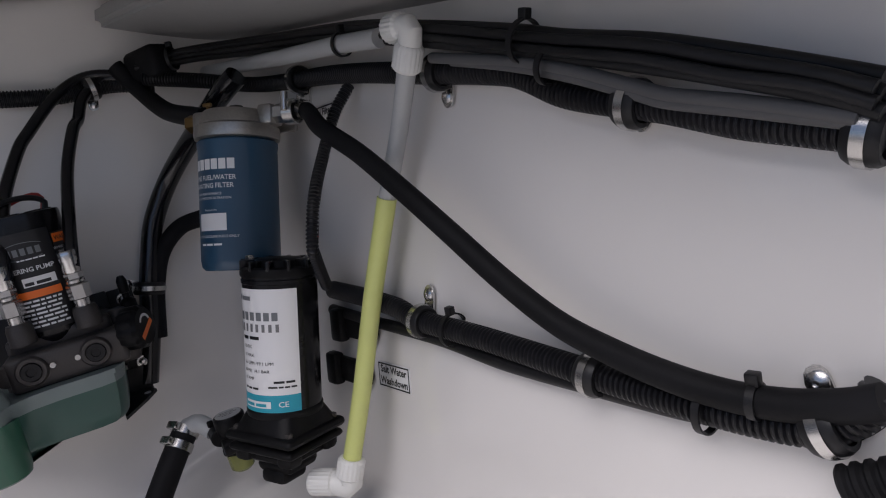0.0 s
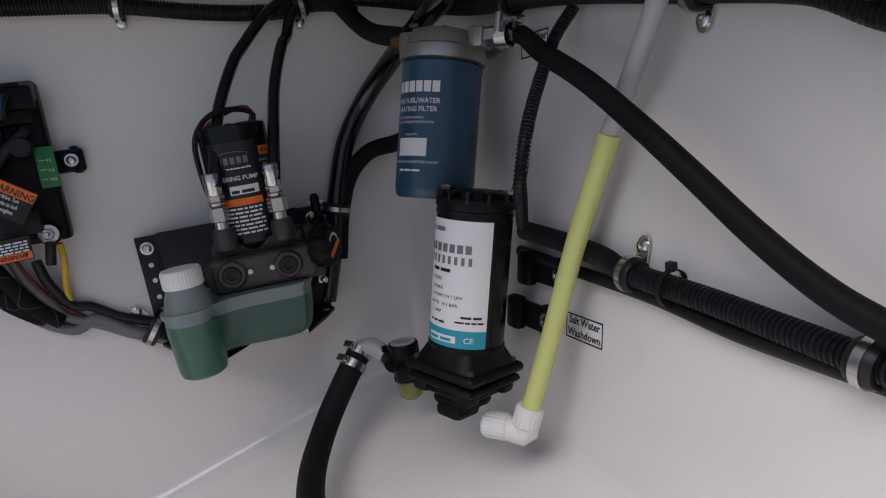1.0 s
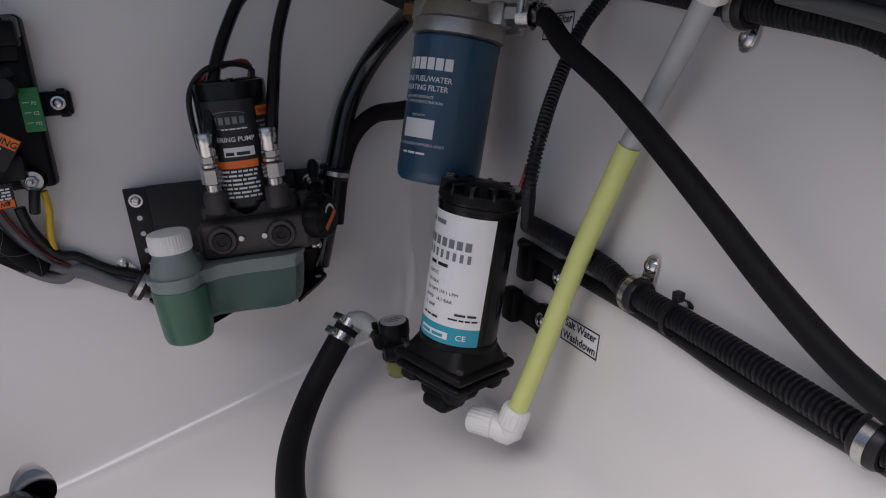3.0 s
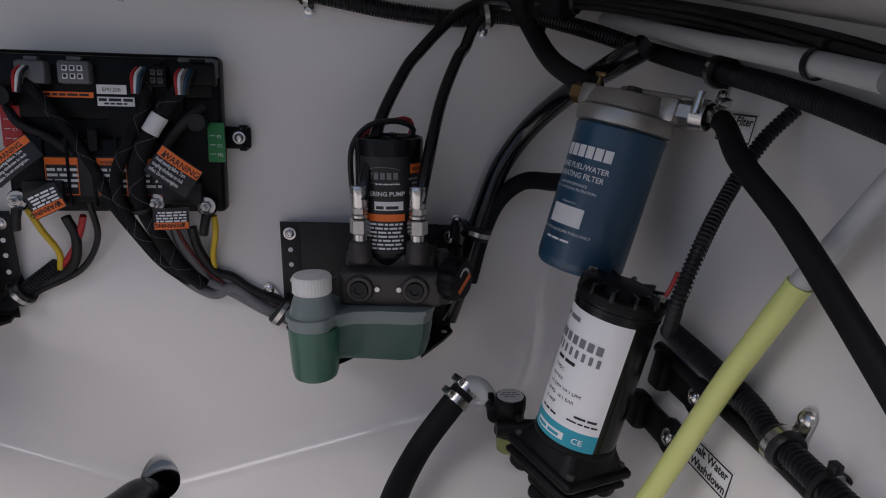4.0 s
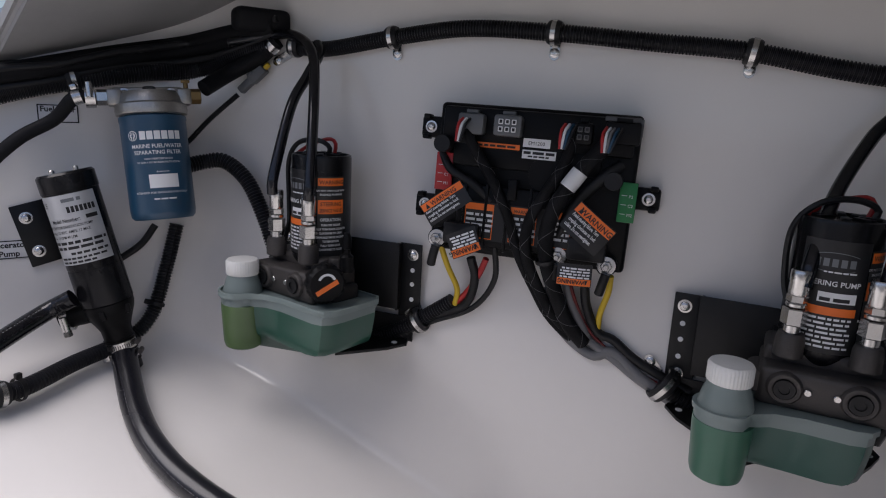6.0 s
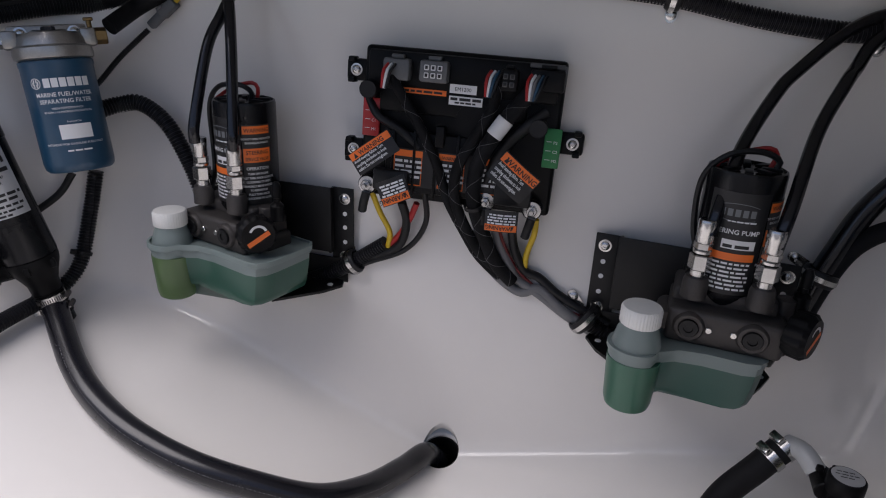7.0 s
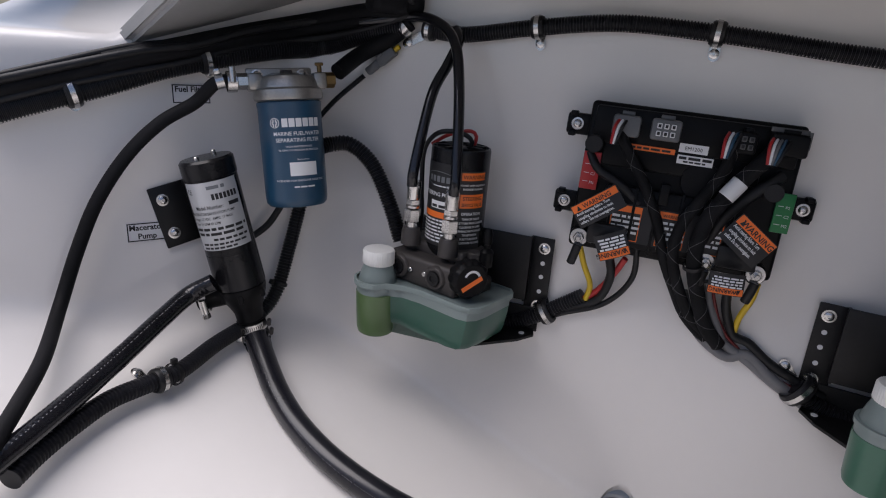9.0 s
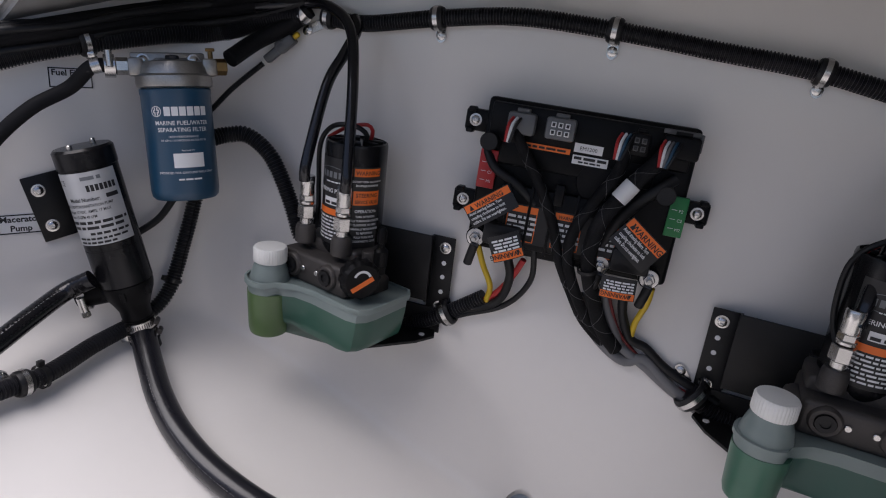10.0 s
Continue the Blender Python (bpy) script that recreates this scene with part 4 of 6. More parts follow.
# hydraulic steering pumps
def steering_pump(m, gap, label, fluid, side, tank_x=0.0, turn=66, plate=0.118, wing=0.150, twist=0.0, slide=0.0, can=0.0, longer=0.0):
    root = thing("steering_pump", m, label, "steering pump", "steering pumps")
    R, cy = 0.0434, 0.070
    c = (can, cy, 0)
    mot = part("motor", lathe(bmesh.new(), [(0.034, 0.018), (0.040, 0.022), (R, 0.032), (R, 0.176), (0.0425, 0.180), (0.040, 0.181), (0.039, 0.178), (0.012, 0.178), (0.0, 0.178)], 48, Matrix.Translation(c)), "blackpaint", root, "glossy black electric motor can")
    for k in range(8):
        part("cap_rib", box(bmesh.new(), (0.022, 0.008, 0.004), (0, 0, 0), 0.001, Matrix.Translation((can, cy, 0.1805)) @ pose(0, 0, 0, 0, 0, k * 45) @ Matrix.Translation((0.025, 0, 0))), "plastic", mot)
    on = shifted(round_on(R, turn - 66), c)
    # front label
    print_patch("front_label", mot, on, "ink", -0.036, 0.038, 0.030, 0.160, 0.0004, "black printed label", 14)
    words("STEERING PUMP", mot, on, "whiteink", -0.004, 0.112, 0.0078, 0.0008, "CENTER", 1.0, 0.015)
    emb = bmesh.new()
    for k in range(26):
        a, b = math.radians(40 + k * 10.5), math.radians(40 + (k + 1) * 10.5)
        emb.faces.new([emb.verts.new(on(-0.003 + ru * math.cos(t), 0.137 + rv * math.sin(t), 0.0008)) for ru, rv, t in ((0.027, 0.010, a), (0.028, 0.0108, a), (0.028, 0.0108, b), (0.027, 0.010, b))])
    for k in range(5):
        patch(emb, on, -0.022 + k * 0.008, 0.1325, -0.0165 + k * 0.008, 0.141, 0.0008, 2)
    part("maker_mark", emb, "greyink", mot, "grey outlined maker's mark")
    bars(mot, on, "whiteink", [(-0.012, 0.02, 0.126, 0.0016)])
    print_patch("serial_box", mot, on, "label", -0.014, 0.094, 0.022, 0.105, 0.0007)
    bars(mot, on, "ink", [(-0.012, 0.019, 0.0955, 0.004)], 0.0010)
    print_patch("orange_band", mot, on, "orange", -0.036, 0.080, 0.024, 0.089, 0.0007, "orange print")
    bars(mot, on, "whiteink", [(-0.035, 0.022, 0.075 - k * 0.0052, 0.0024) for k in range(7)])
    # service valve label
    on2 = shifted(round_on(R, turn), c)
    print_patch("service_label", mot, on2, "ink", -0.019, 0.036, 0.021, 0.152, 0.0004, "black and orange service label")
    print_patch("orange_band", mot, on2, "orange", -0.018, 0.139, 0.020, 0.150, 0.0007, "orange print")
    words("WARNING", mot, on2, "ink", 0.002, 0.1415, 0.0078, 0.0009, "CENTER", 0.95, 0.015)
    words("DO NOT OPEN VALVE WITH", mot, on2, "whiteink", 0.001, 0.131, 0.0038, 0.0009, "CENTER", 0.85, 0.02)
    words("ENGINE(S) RUNNING", mot, on2, "whiteink", 0.001, 0.1255, 0.0038, 0.0009, "CENTER", 0.9, 0.02)
    print_patch("orange_band", mot, on2, "orange", -0.018, 0.099, 0.020, 0.119, 0.0007, "orange print")
    words("STEERING", mot, on2, "ink", 0.001, 0.1105, 0.0078, 0.0009, "CENTER", 0.9, 0.015)
    words("SERVICE VALVE", mot, on2, "ink", 0.001, 0.1015, 0.0068, 0.0009, "CENTER", 0.72, 0.015)
    words("OPERATION:", mot, on2, "whiteink", 0.001, 0.0885, 0.0062, 0.0009, "CENTER", 0.9, 0.02)
    for k, s in enumerate(("TURN OFF ENGINE", "FULLY TURN KNOB COUNTER", "CLOCKWISE TO OPEN", "MANUALLY MOVE ENGINES", "TO REPOSITION", "FULLY TURN KNOB", "CLOCKWISE TO CLOSE")):
        words(s, mot, on2, "whiteink", 0.001, 0.0815 - k * 0.0060, 0.0042, 0.0009, "CENTER", 0.8, 0.03)
    # the leads on top
    part("red_lead", sweep([(0.02, cy + 0.015, 0.178), (0.024, cy + 0.014, 0.196), (0.012, cy + 0.012, 0.202), (-0.02, cy + 0.005, 0.192), (-0.042, cy - 0.005, 0.176)], 0.0028, 8), "red", mot, "red motor lead")
    part("black_lead", sweep([(0.024, cy, 0.178), (0.026, cy, 0.192), (0.004, cy - 0.004, 0.200), (-0.028, cy - 0.012, 0.194), (-0.050, cy - 0.012, 0.165), (-0.050, cy - 0.012, 0.110), (-0.040, cy - 0.02, 0.075), (-0.025, cy - 0.04, 0.05)], 0.0036, 8), "rubber", mot, "black motor lead")
    # valve block
    bm = bmesh.new()
    box(bm, (0.130, 0.086, 0.044), (0.004, 0.045, -0.002), 0.007, segs=3)
    box(bm, (0.116, 0.060, 0.022), (0.0, 0.060, 0.026), 0.006, segs=3)
    box(bm, (0.150, 0.05, 0.03), (0.004, 0.06, -0.018), 0.006, segs=3)
    blk = part("valve_block", bm, "castdark", root, "dark grey cast valve block")
    for sx in (-0.0345, 0.0345):
        bm = bmesh.new()
        lathe(bm, [(0.0185, -0.004), (0.0175, 0.003), (0.0155, 0.005), (0.0118, 0.005), (0.0114, 0.002), (0.0, 0.002)], 28, Matrix.Translation((sx, 0.002, 0)) @ pose(0, 0, 0, 90, 0, 0))
        part("port_boss", bm, "castdark", blk)
        bm = bmesh.new()
        lathe(bm, [(0.0110, 0.0), (0.0105, 0.0030), (0.0055, 0.0030), (0.005, 0.001), (0.0, 0.001)], 20, Matrix.Translation((sx, -0.0025, 0)) @ pose(0, 0, 0, 90, 0, 0))
        part("port_plug", bm, "rubber", blk, "black port plug")
        bm = bmesh.new()
        lathe(bm, [(0.015, 0.03), (0.0145, 0.05), (0.0125, 0.056), (0.0, 0.056)], 24, Matrix.Translation((sx * 1.04, 0.024, 0)))
        part("hose_boss", bm, "castdark", blk)
        fit = part("hose_fitting", hexagon(bmesh.new(), 0.0128, 0.019, (sx * 1.04, 0.024, 0.0745)), "steel", blk, "plated steel hose fitting")
        bm = bmesh.new()
        rod(bm, 0.0088, 0.02, (sx * 1.04, 0.024, 0.060))
        rod(bm, 0.0105, 0.005, (sx * 1.04, 0.024, 0.0875))
        part("collar", bm, "steel", fit)
        part("swivel_nut", hexagon(bmesh.new(), 0.0108, 0.009, (sx * 1.04, 0.024, 0.0945)), "steel", fit)
        part("ferrule", lathe(bmesh.new(), [(0.009, 0.098), (0.0102, 0.101), (0.0098, 0.112), (0.0104, 0.114), (0.0104, 0.124), (0.0092, 0.126), (0.0, 0.126)], 20, Matrix.Translation((sx * 1.04, 0.024, 0))), "steel", fit)
    for sx in (-0.0125, 0.0145):
        part("small_screw", rod(bmesh.new(), 0.004, 0.004, (sx, 0.0005, 0.0), "y", 14), "steel", blk)
    part("side_lug", rod(bmesh.new(), 0.012, 0.05, (-0.062, 0.03, 0.0), "y"), "castdark", blk)
    part("side_lug", rod(bmesh.new(), 0.011, 0.04, (0.066, 0.05, 0.018), "z"), "castdark", blk)
    part("bleed_valve", lathe(bmesh.new(), [(0.010, 0.02), (0.010, 0.042), (0.0075, 0.045), (0.0045, 0.047), (0.0045, 0.053), (0.0065, 0.054), (0.0065, 0.070), (0.004, 0.076), (0.0, 0.077)], 20, Matrix.Translation((0.082, 0.055, 0))), "plastic", blk, "black bleed valve")
    # service knob
    km = Matrix.Translation((0.078, 0.016, 0.012)) @ pose(0, 0, 0, 90, 0, 62)
    bm = fluted([(0.024, -0.006), (0.026, 0.0), (0.026, 0.014), (0.023, 0.019), (0.0, 0.019)], 12, 0.002, km)
    part("service_knob", bm, "plastic", blk, "black ribbed service knob")
    kf = km @ Matrix.Translation((0, 0, 0.0194))
    kon = lambda u, v, lift=0.0: kf @ Vector((u, v, lift))
    bm = bmesh.new()
    for k in range(14):
        a, b = radians(20 + k * 10), radians(20 + (k + 1) * 10)
        bm.faces.new([bm.verts.new(kon(rr * math.cos(t), rr * math.sin(t) + 0.003, 0.0004)) for rr, t in ((0.0095, a), (0.013, a), (0.013, b), (0.0095, b))])
    part("arrow_print", bm, "whiteink", blk, "white turning arrow")
    bm = bmesh.new()
    patch(bm, lambda u, v, lift=0.0: kon(u * 0.87 - v * 0.5, u * 0.5 + v * 0.87 - 0.004, lift), -0.017, -0.004, 0.017, 0.003, 0.0004, 2)
    part("orange_print", bm, "orange", blk)
    # reservoir: main tank and a round filler well, with fluid
    tank = tank_shape(0.0, shift=tank_x, longer=longer)
    tk = part("reservoir", tank, "tank", root, "translucent white plastic fluid reservoir")
    if side > 0:
        part("reservoir_rim", tank_shape(0.0, 0.0, tank_x, True, longer), "rim", tk, "milky moulded rim of the reservoir")
    part("fluid_body", tank_shape(0.0002, -0.0405, tank_x, False, longer), fluid, root, "green hydraulic fluid showing through the tank")
    wx, wy = -0.076 + tank_x, -0.022
    # backlight in the filler well is put into this fluid's colour
    part("fluid_well", lathe(bmesh.new(), [(0.0, -0.1085), (0.022, -0.1085), (0.0265, -0.1055), (0.0285, -0.098), (0.0312, -0.050), (0.0314, -0.0402), (0.0, -0.0402)], 36, Matrix.Translation((wx, wy, 0))), fluid + "well", root, "green fluid in the round filler well, painted as lit from behind")
    part("filler_neck", lathe(bmesh.new(), [(0.0295, -0.034), (0.0285, -0.022), (0.0250, -0.008), (0.0222, -0.001), (0.0212, 0.010), (0.0, 0.010)], 36, Matrix.Translation((wx, wy, 0))), "tank", tk)
    bm = fluted([(0.0220, 0.003), (0.0232, 0.0045), (0.0232, 0.022), (0.0215, 0.0248), (0.0, 0.0258)], 40, 0.0005, Matrix.Translation((wx, wy, 0)))
    part("filler_cap", bm, "whiteplastic", root, "white ribbed filler cap")
    # bracket: a wide wing on one side, a narrow one on the other
    y = gap
    wide, slim = side * wing, -side * 0.074
    mid, span = (wide + slim) / 2, abs(wide - slim) - 0.036
    bm = bmesh.new()
    box(bm, (span, 0.004, plate), (mid, y - 0.016, 0.002), 0.0015)
    box(bm, (0.10, max(0.02, y - 0.10), 0.012), (0, (y + 0.085) / 2, 0.030), 0.002)
    box(bm, (0.10, max(0.02, y - 0.10), 0.012), (0, (y + 0.085) / 2, -0.05), 0.002)
    br = part("bracket", bm, "powder", root, "black powder-coated steel bracket")
    br.matrix_local = pose(slide, 0, 0, 0, 0, twist)
    for x in (wide, slim):
        s = 1 if x > 0 else -1
        bm = bmesh.new()
        box(bm, (0.036, 0.003, 0.126), (x - s * 0.004, y - 0.004, -0.010), 0.0012)
        box(bm, (0.004, 0.014, plate), (x - s * 0.021, y - 0.010, 0.0), 0.001)
        fl = part("flange", bm, "powder", br)
        for z in (0.036, -0.058):
            screw(fl, (x, y - 0.0055, z))
        for z in (0.012, -0.010, -0.034):
            part("hole", rod(bmesh.new(), 0.0035, 0.0012, (x, y - 0.0058, z), "y", 14, 0.0002), "label", fl, "open screw hole showing the white wall")
        bm = bmesh.new()
        q = [(x * 0.55, y - 0.115), (x * 0.92, y - 0.060), (x + s * 0.006, y - 0.030), (x, y - 0.012), (x * 0.45, y - 0.006)]
        lo = [bm.verts.new((u, v, -0.100)) for u, v in q]
        hi = [bm.verts.new((u, v, -0.096)) for u, v in q]
        bm.faces.new(lo)
        bm.faces.new(hi)
        for k in range(5):
            bm.faces.new((lo[k], lo[(k + 1) % 5], hi[(k + 1) % 5], hi[k]))
        bmesh.ops.recalc_face_normals(bm, faces=bm.faces)
        box(bm, (abs(x) * 0.62, 0.003, 0.040), (x * 0.72, y - 0.006, -0.082), 0.001)
        foot = part("foot_tab", bm, "powder", br, smooth=False)
        part("hole", rod(bmesh.new(), 0.0045, 0.0012, (x * 0.92, y - 0.036, -0.0955), "z", 14, 0.0002), "label", foot, "open slot showing the white liner")


def tank_shape(inset, top=-0.026, shift=0.0, rim=False, longer=0.0):
    """The tank's outline, swept down with a slight taper."""
    out = []
    for k in range(25):  # round filler well
        a = radians(60 + k * 10.5)
        out.append((-0.076 + 0.031 * math.cos(a), -0.022 + 0.031 * math.sin(a)))
    q = [(-0.050, -0.030), (-0.03, -0.016), (0.0, -0.012), (0.055, -0.014), (0.070, -0.010), (0.078, 0.002), (0.080, 0.020), (0.078, 0.085), (0.068, 0.096), (-0.060, 0.096), (-0.075, 0.088), (-0.078, 0.060), (-0.076, 0.02)]
    out = [(x + shift + (longer if x > 0.04 else 0), y) for x, y in out + q]
    cx = sum(p[0] for p in out) / len(out)
    cyy = sum(p[1] for p in out) / len(out)
    bm = bmesh.new()
    rings = []
    levels = [(top, -0.0005)] if inset else [(-0.024, -0.0005), (-0.024, 0.0025), (-0.030, 0.0025), (-0.030, 0.0)]
    levels += [(-0.050, -0.001), (-0.076, -0.005), (-0.085, -0.008), (-0.089, -0.014)] if inset else [(-0.0405, -0.0005)]
    if rim:
        levels = [(-0.0200, 0.0005), (-0.0195, 0.0020), (-0.0200, 0.0042), (-0.0275, 0.0042), (-0.0280, 0.0030), (-0.0275, 0.0005)]
    for z, grow in levels:
        r = []
        for x, y in out:
            d = Vector((x - cx, y - cyy))
            g = grow - inset
            s = (d.length + g) / d.length
            zz = z
            if x - shift < -0.055 and z < -0.06:
                zz = z - 0.019
            r.append(bm.verts.new((cx + d.x * s, cyy + d.y * s, zz + (inset if z < -0.08 else 0))))
        rings.append(r)
    n = len(out)
    for a, b in zip(rings, rings[1:]):
        for i in range(n):
            bm.faces.new((a[i], a[(i + 1) % n], b[(i + 1) % n], b[i]))
    if not rim:
        bm.faces.new(rings[0])
        bm.faces.new(rings[-1])
    bmesh.ops.recalc_face_normals(bm, faces=bm.faces)
    return bm


steering_pump(pose(0.3507, -0.1843, 0.4129, 0, 0, -3), 0.132, "black steering pump with a green fluid reservoir on a wall bracket", "fluid", -1, -0.012, 66, 0.108, 0.154, can=-0.004, longer=-0.012)
steering_pump(pose(-0.3389, -0.1955, 0.4310, 0, 0, -14), 0.124, "black steering pump with a yellowish-green fluid reservoir on a wall bracket", "fluidlight", 1, 0.020, 66, 0.104, 0.150, 16, 0.009, can=0.010, longer=0.014)


# control module on the back wall
def control_module(m):
    root = thing("control_module", m, "black control module with connectors and warning tags on the wall", "control module")
    body = part("housing", box(bmesh.new(), (0.270, 0.030, 0.205), (0, -0.015, 0.0025), 0.006, segs=3), "plastic", root, "black plastic housing")
    part("face_panel", box(bmesh.new(), (0.255, 0.012, 0.050), (0.0, -0.034, 0.075), 0.004), "plastic", body)
    part("face_panel", box(bmesh.new(), (0.20, 0.010, 0.038), (-0.01, -0.033, 0.040), 0.003), "plastic", body)
    part("face_panel", box(bmesh.new(), (0.17, 0.016, 0.085), (-0.012, -0.036, -0.045), 0.006), "plastic", body)
    part("latch", box(bmesh.new(), (0.012, 0.014, 0.028), (-0.02, -0.046, -0.005), 0.002), "plastic", body)
    for k in range(6):
        part("rib", box(bmesh.new(), (0.004, 0.006, 0.09), (-0.085 + k * 0.030, -0.044, -0.046), 0.001), "plastic", body)
    bm = bmesh.new()
    lathe(bm, [(0.026, 0), (0.025, 0.006), (0.0, 0.006)], 28, Matrix.Translation((0.022, -0.0335, 0.018)) @ pose(0, 0, 0, 90, 0, 0))
    part("round_boss", bm, "plastic", body)
    # connectors
    for x, z, w, mat, pins in ((-0.085, 0.077, 0.036, "greyplastic", 0), (-0.035, 0.078, 0.038, "greyplastic", 3), (0.0635, 0.076, 0.024, "plastic", 2), (0.112, 0.080, 0.044, "plastic", 0)):
        con = part("connector", box(bmesh.new(), (w, 0.020, 0.028), (x, -0.046, z), 0.004), mat, root, "multi-pin plug socket")
        for i in range(pins):
            for j in range(2):
                part("pin_socket", box(bmesh.new(), (0.0062, 0.002, 0.0068), (x + (i - (pins - 1) / 2) * 0.0088, -0.0565, z + (j - 0.5) * 0.0098), 0.0008), "label" if mat == "greyplastic" else "lightgrey", con)
                part("pin_hole", box(bmesh.new(), (0.0036, 0.002, 0.0042), (x + (i - (pins - 1) / 2) * 0.0088, -0.0572, z + (j - 0.5) * 0.0098), 0.0004), "ink", con)
        part("latch", box(bmesh.new(), (w * 0.45, 0.012, 0.005), (x, -0.044, z + 0.0165), 0.001), mat, con)
    bm = bmesh.new()
    box(bm, (0.044, 0.004, 0.006), (0.110, -0.046, 0.0975), 0.001)
    box(bm, (0.004, 0.012, 0.022), (0.1335, -0.044, 0.088), 0.001)
    part("connector_cover", bm, "lightgrey", root, "clear grey connector cover")
    # coloured wires into the plugs
    for x, z, cols in ((-0.088, 0.078, ("red", "whiteink", "ink")), (0.050, 0.080, ("red", "whiteink", "blue", "ink")), (0.104, 0.080, ("red", "whiteink", "greycable", "blue", "ink"))):
        for k, col in enumerate(cols):
            dx = (k - len(cols) / 2) * 0.0048
            part("wire", sweep([(x + dx, -0.054, z + 0.006), (x + dx - 0.004, -0.064, z - 0.004), (x + dx * 0.5 - 0.008, -0.066, z - 0.026)], 0.0020, 8), col, root)
    on = shifted(flat, (0, -0.0410, 0))
    print_patch("orange_stripe", root, on, "orange", -0.080, 0.0475, -0.018, 0.0545, 0.0006, "orange print strip")
    bars(root, on, "ink", [(-0.078, -0.022, 0.0495, 0.0028)], 0.0012)
    print_patch("part_label", root, on, "label", -0.014, 0.053, 0.022, 0.0645, 0.0006, "white part label")
    words("EM1200", root, on, "ink", 0.004, 0.0562, 0.0068, 0.0012, "CENTER")
    print_patch("part_label", root, on, "label", -0.014, 0.038, 0.031, 0.0495, 0.0006, "white part label")
    bars(root, on, "ink", [(-0.012, 0.029, 0.044, 0.0036), (-0.006, 0.022, 0.0400, 0.0022)], 0.0012)
    # lower warning panel
    on2 = shifted(flat, (0, -0.0448, 0))
    print_patch("warning_panel", root, on2, "ink", -0.085, -0.078, 0.066, -0.026, 0.0002, "black warning label")
    for u0, u1 in ((-0.083, -0.043), (-0.020, 0.016), (0.034, 0.062)):
        print_patch("orange_band", root, on2, "orange", u0, -0.037, u1, -0.028, 0.0006)
        bars(root, on2, "whiteink", [(u0 + 0.002, u1, -0.045 - k * 0.007, 0.0035) for k in range(4)])
        frame_lines(root, on2, "orange", u0, -0.076, u1, -0.028, 0.0012)
    words("WARNING", root, on2, "ink", -0.002, -0.0355, 0.0062, 0.0010, "CENTER", 0.9, 0.015)
    # port plates
    for x, z, mat, w in ((-0.122, 0.010, "red", 0.024), (0.128, -0.006, "green", 0.022)):
        pl = part("port_plate", box(bmesh.new(), (w, 0.004, 0.052), (x, -0.033, z), 0.0012), mat, root, mat + " port marker plate")
        onp = shifted(flat, (x, -0.0352, z))
        for k, s in enumerate(("P1", "C1", "M1") if mat == "red" else ("P2", "C2", "M2")):
            words(s, pl, onp, "whiteink", 0.001, 0.006 - k * 0.012, 0.0055, 0.0004)
            patch_bm = patch(bmesh.new(), onp, -0.008, 0.0085 - k * 0.012, -0.001, 0.0092 - k * 0.012, 0.0004, 1)
            part("line", patch_bm, "whiteink", pl)
    # mounting tabs
    for x, z, s in ((-0.148, 0.070, -1), (-0.148, -0.040, -1), (0.150, 0.000, 1)):
        bm = bmesh.new()
        box(bm, (0.038, 0.012, 0.030), (x, -0.008, z), 0.004)
        box(bm, (0.010, 0.018, 0.007), (x + s * 0.010, -0.012, z + 0.014), 0.002)
        box(bm, (0.010, 0.018, 0.007), (x + s * 0.010, -0.012, z - 0.014), 0.002)
        tab = part("mounting_tab", bm, "plastic", root)
        screw(tab, (x + s * 0.004, -0.0145, z), r=0.006, washer=0.0085)
    # studs
    for x, z in ((-0.120, -0.083), (0.049, -0.086), (0.113, -0.090)):
        bm = bmesh.new()
        lathe(bm, [(0.012, 0.0), (0.012, 0.002), (0.0105, 0.0022)], 24, Matrix.Translation((x, -0.044, z)) @ pose(0, 0, 0, 90, 0, 0))
        hexagon(bm, 0.0078, 0.007, (x, -0.0495, z), "y")
        rod(bm, 0.0038, 0.012, (x, -0.056, z), "y", 14)
        part("terminal_stud", bm, "steel", root, "steel terminal stud with nut")
        part("stud_base", rod(bmesh.new(), 0.014, 0.018, (x, -0.034, z), "y"), "plastic", root)
        part("lug_boot", sweep([(x + 0.001, -0.05, z - 0.010), (x - 0.002, -0.05, z - 0.024), (x - 0.005, -0.046, z - 0.038)], 0.0062, 12), "rubber", root, "black cable lug boot")
    for x in (0.085, -0.085):
        part("cable_boot", box(bmesh.new(), (0.05, 0.022, 0.03), (x, -0.044, -0.072), 0.004), "rubber", root, "black cable boot")
    for x, z in ((0.108, 0.020), (-0.122, 0.048)):
        part("cable_boot", rod(bmesh.new(), 0.012, 0.02, (x, -0.046, z), "y"), "rubber", root, "black cable boot")


ECU = pose(-0.0133, -0.0509, 0.5851, -4.0, 1.3, 6.9)
control_module(ECU)


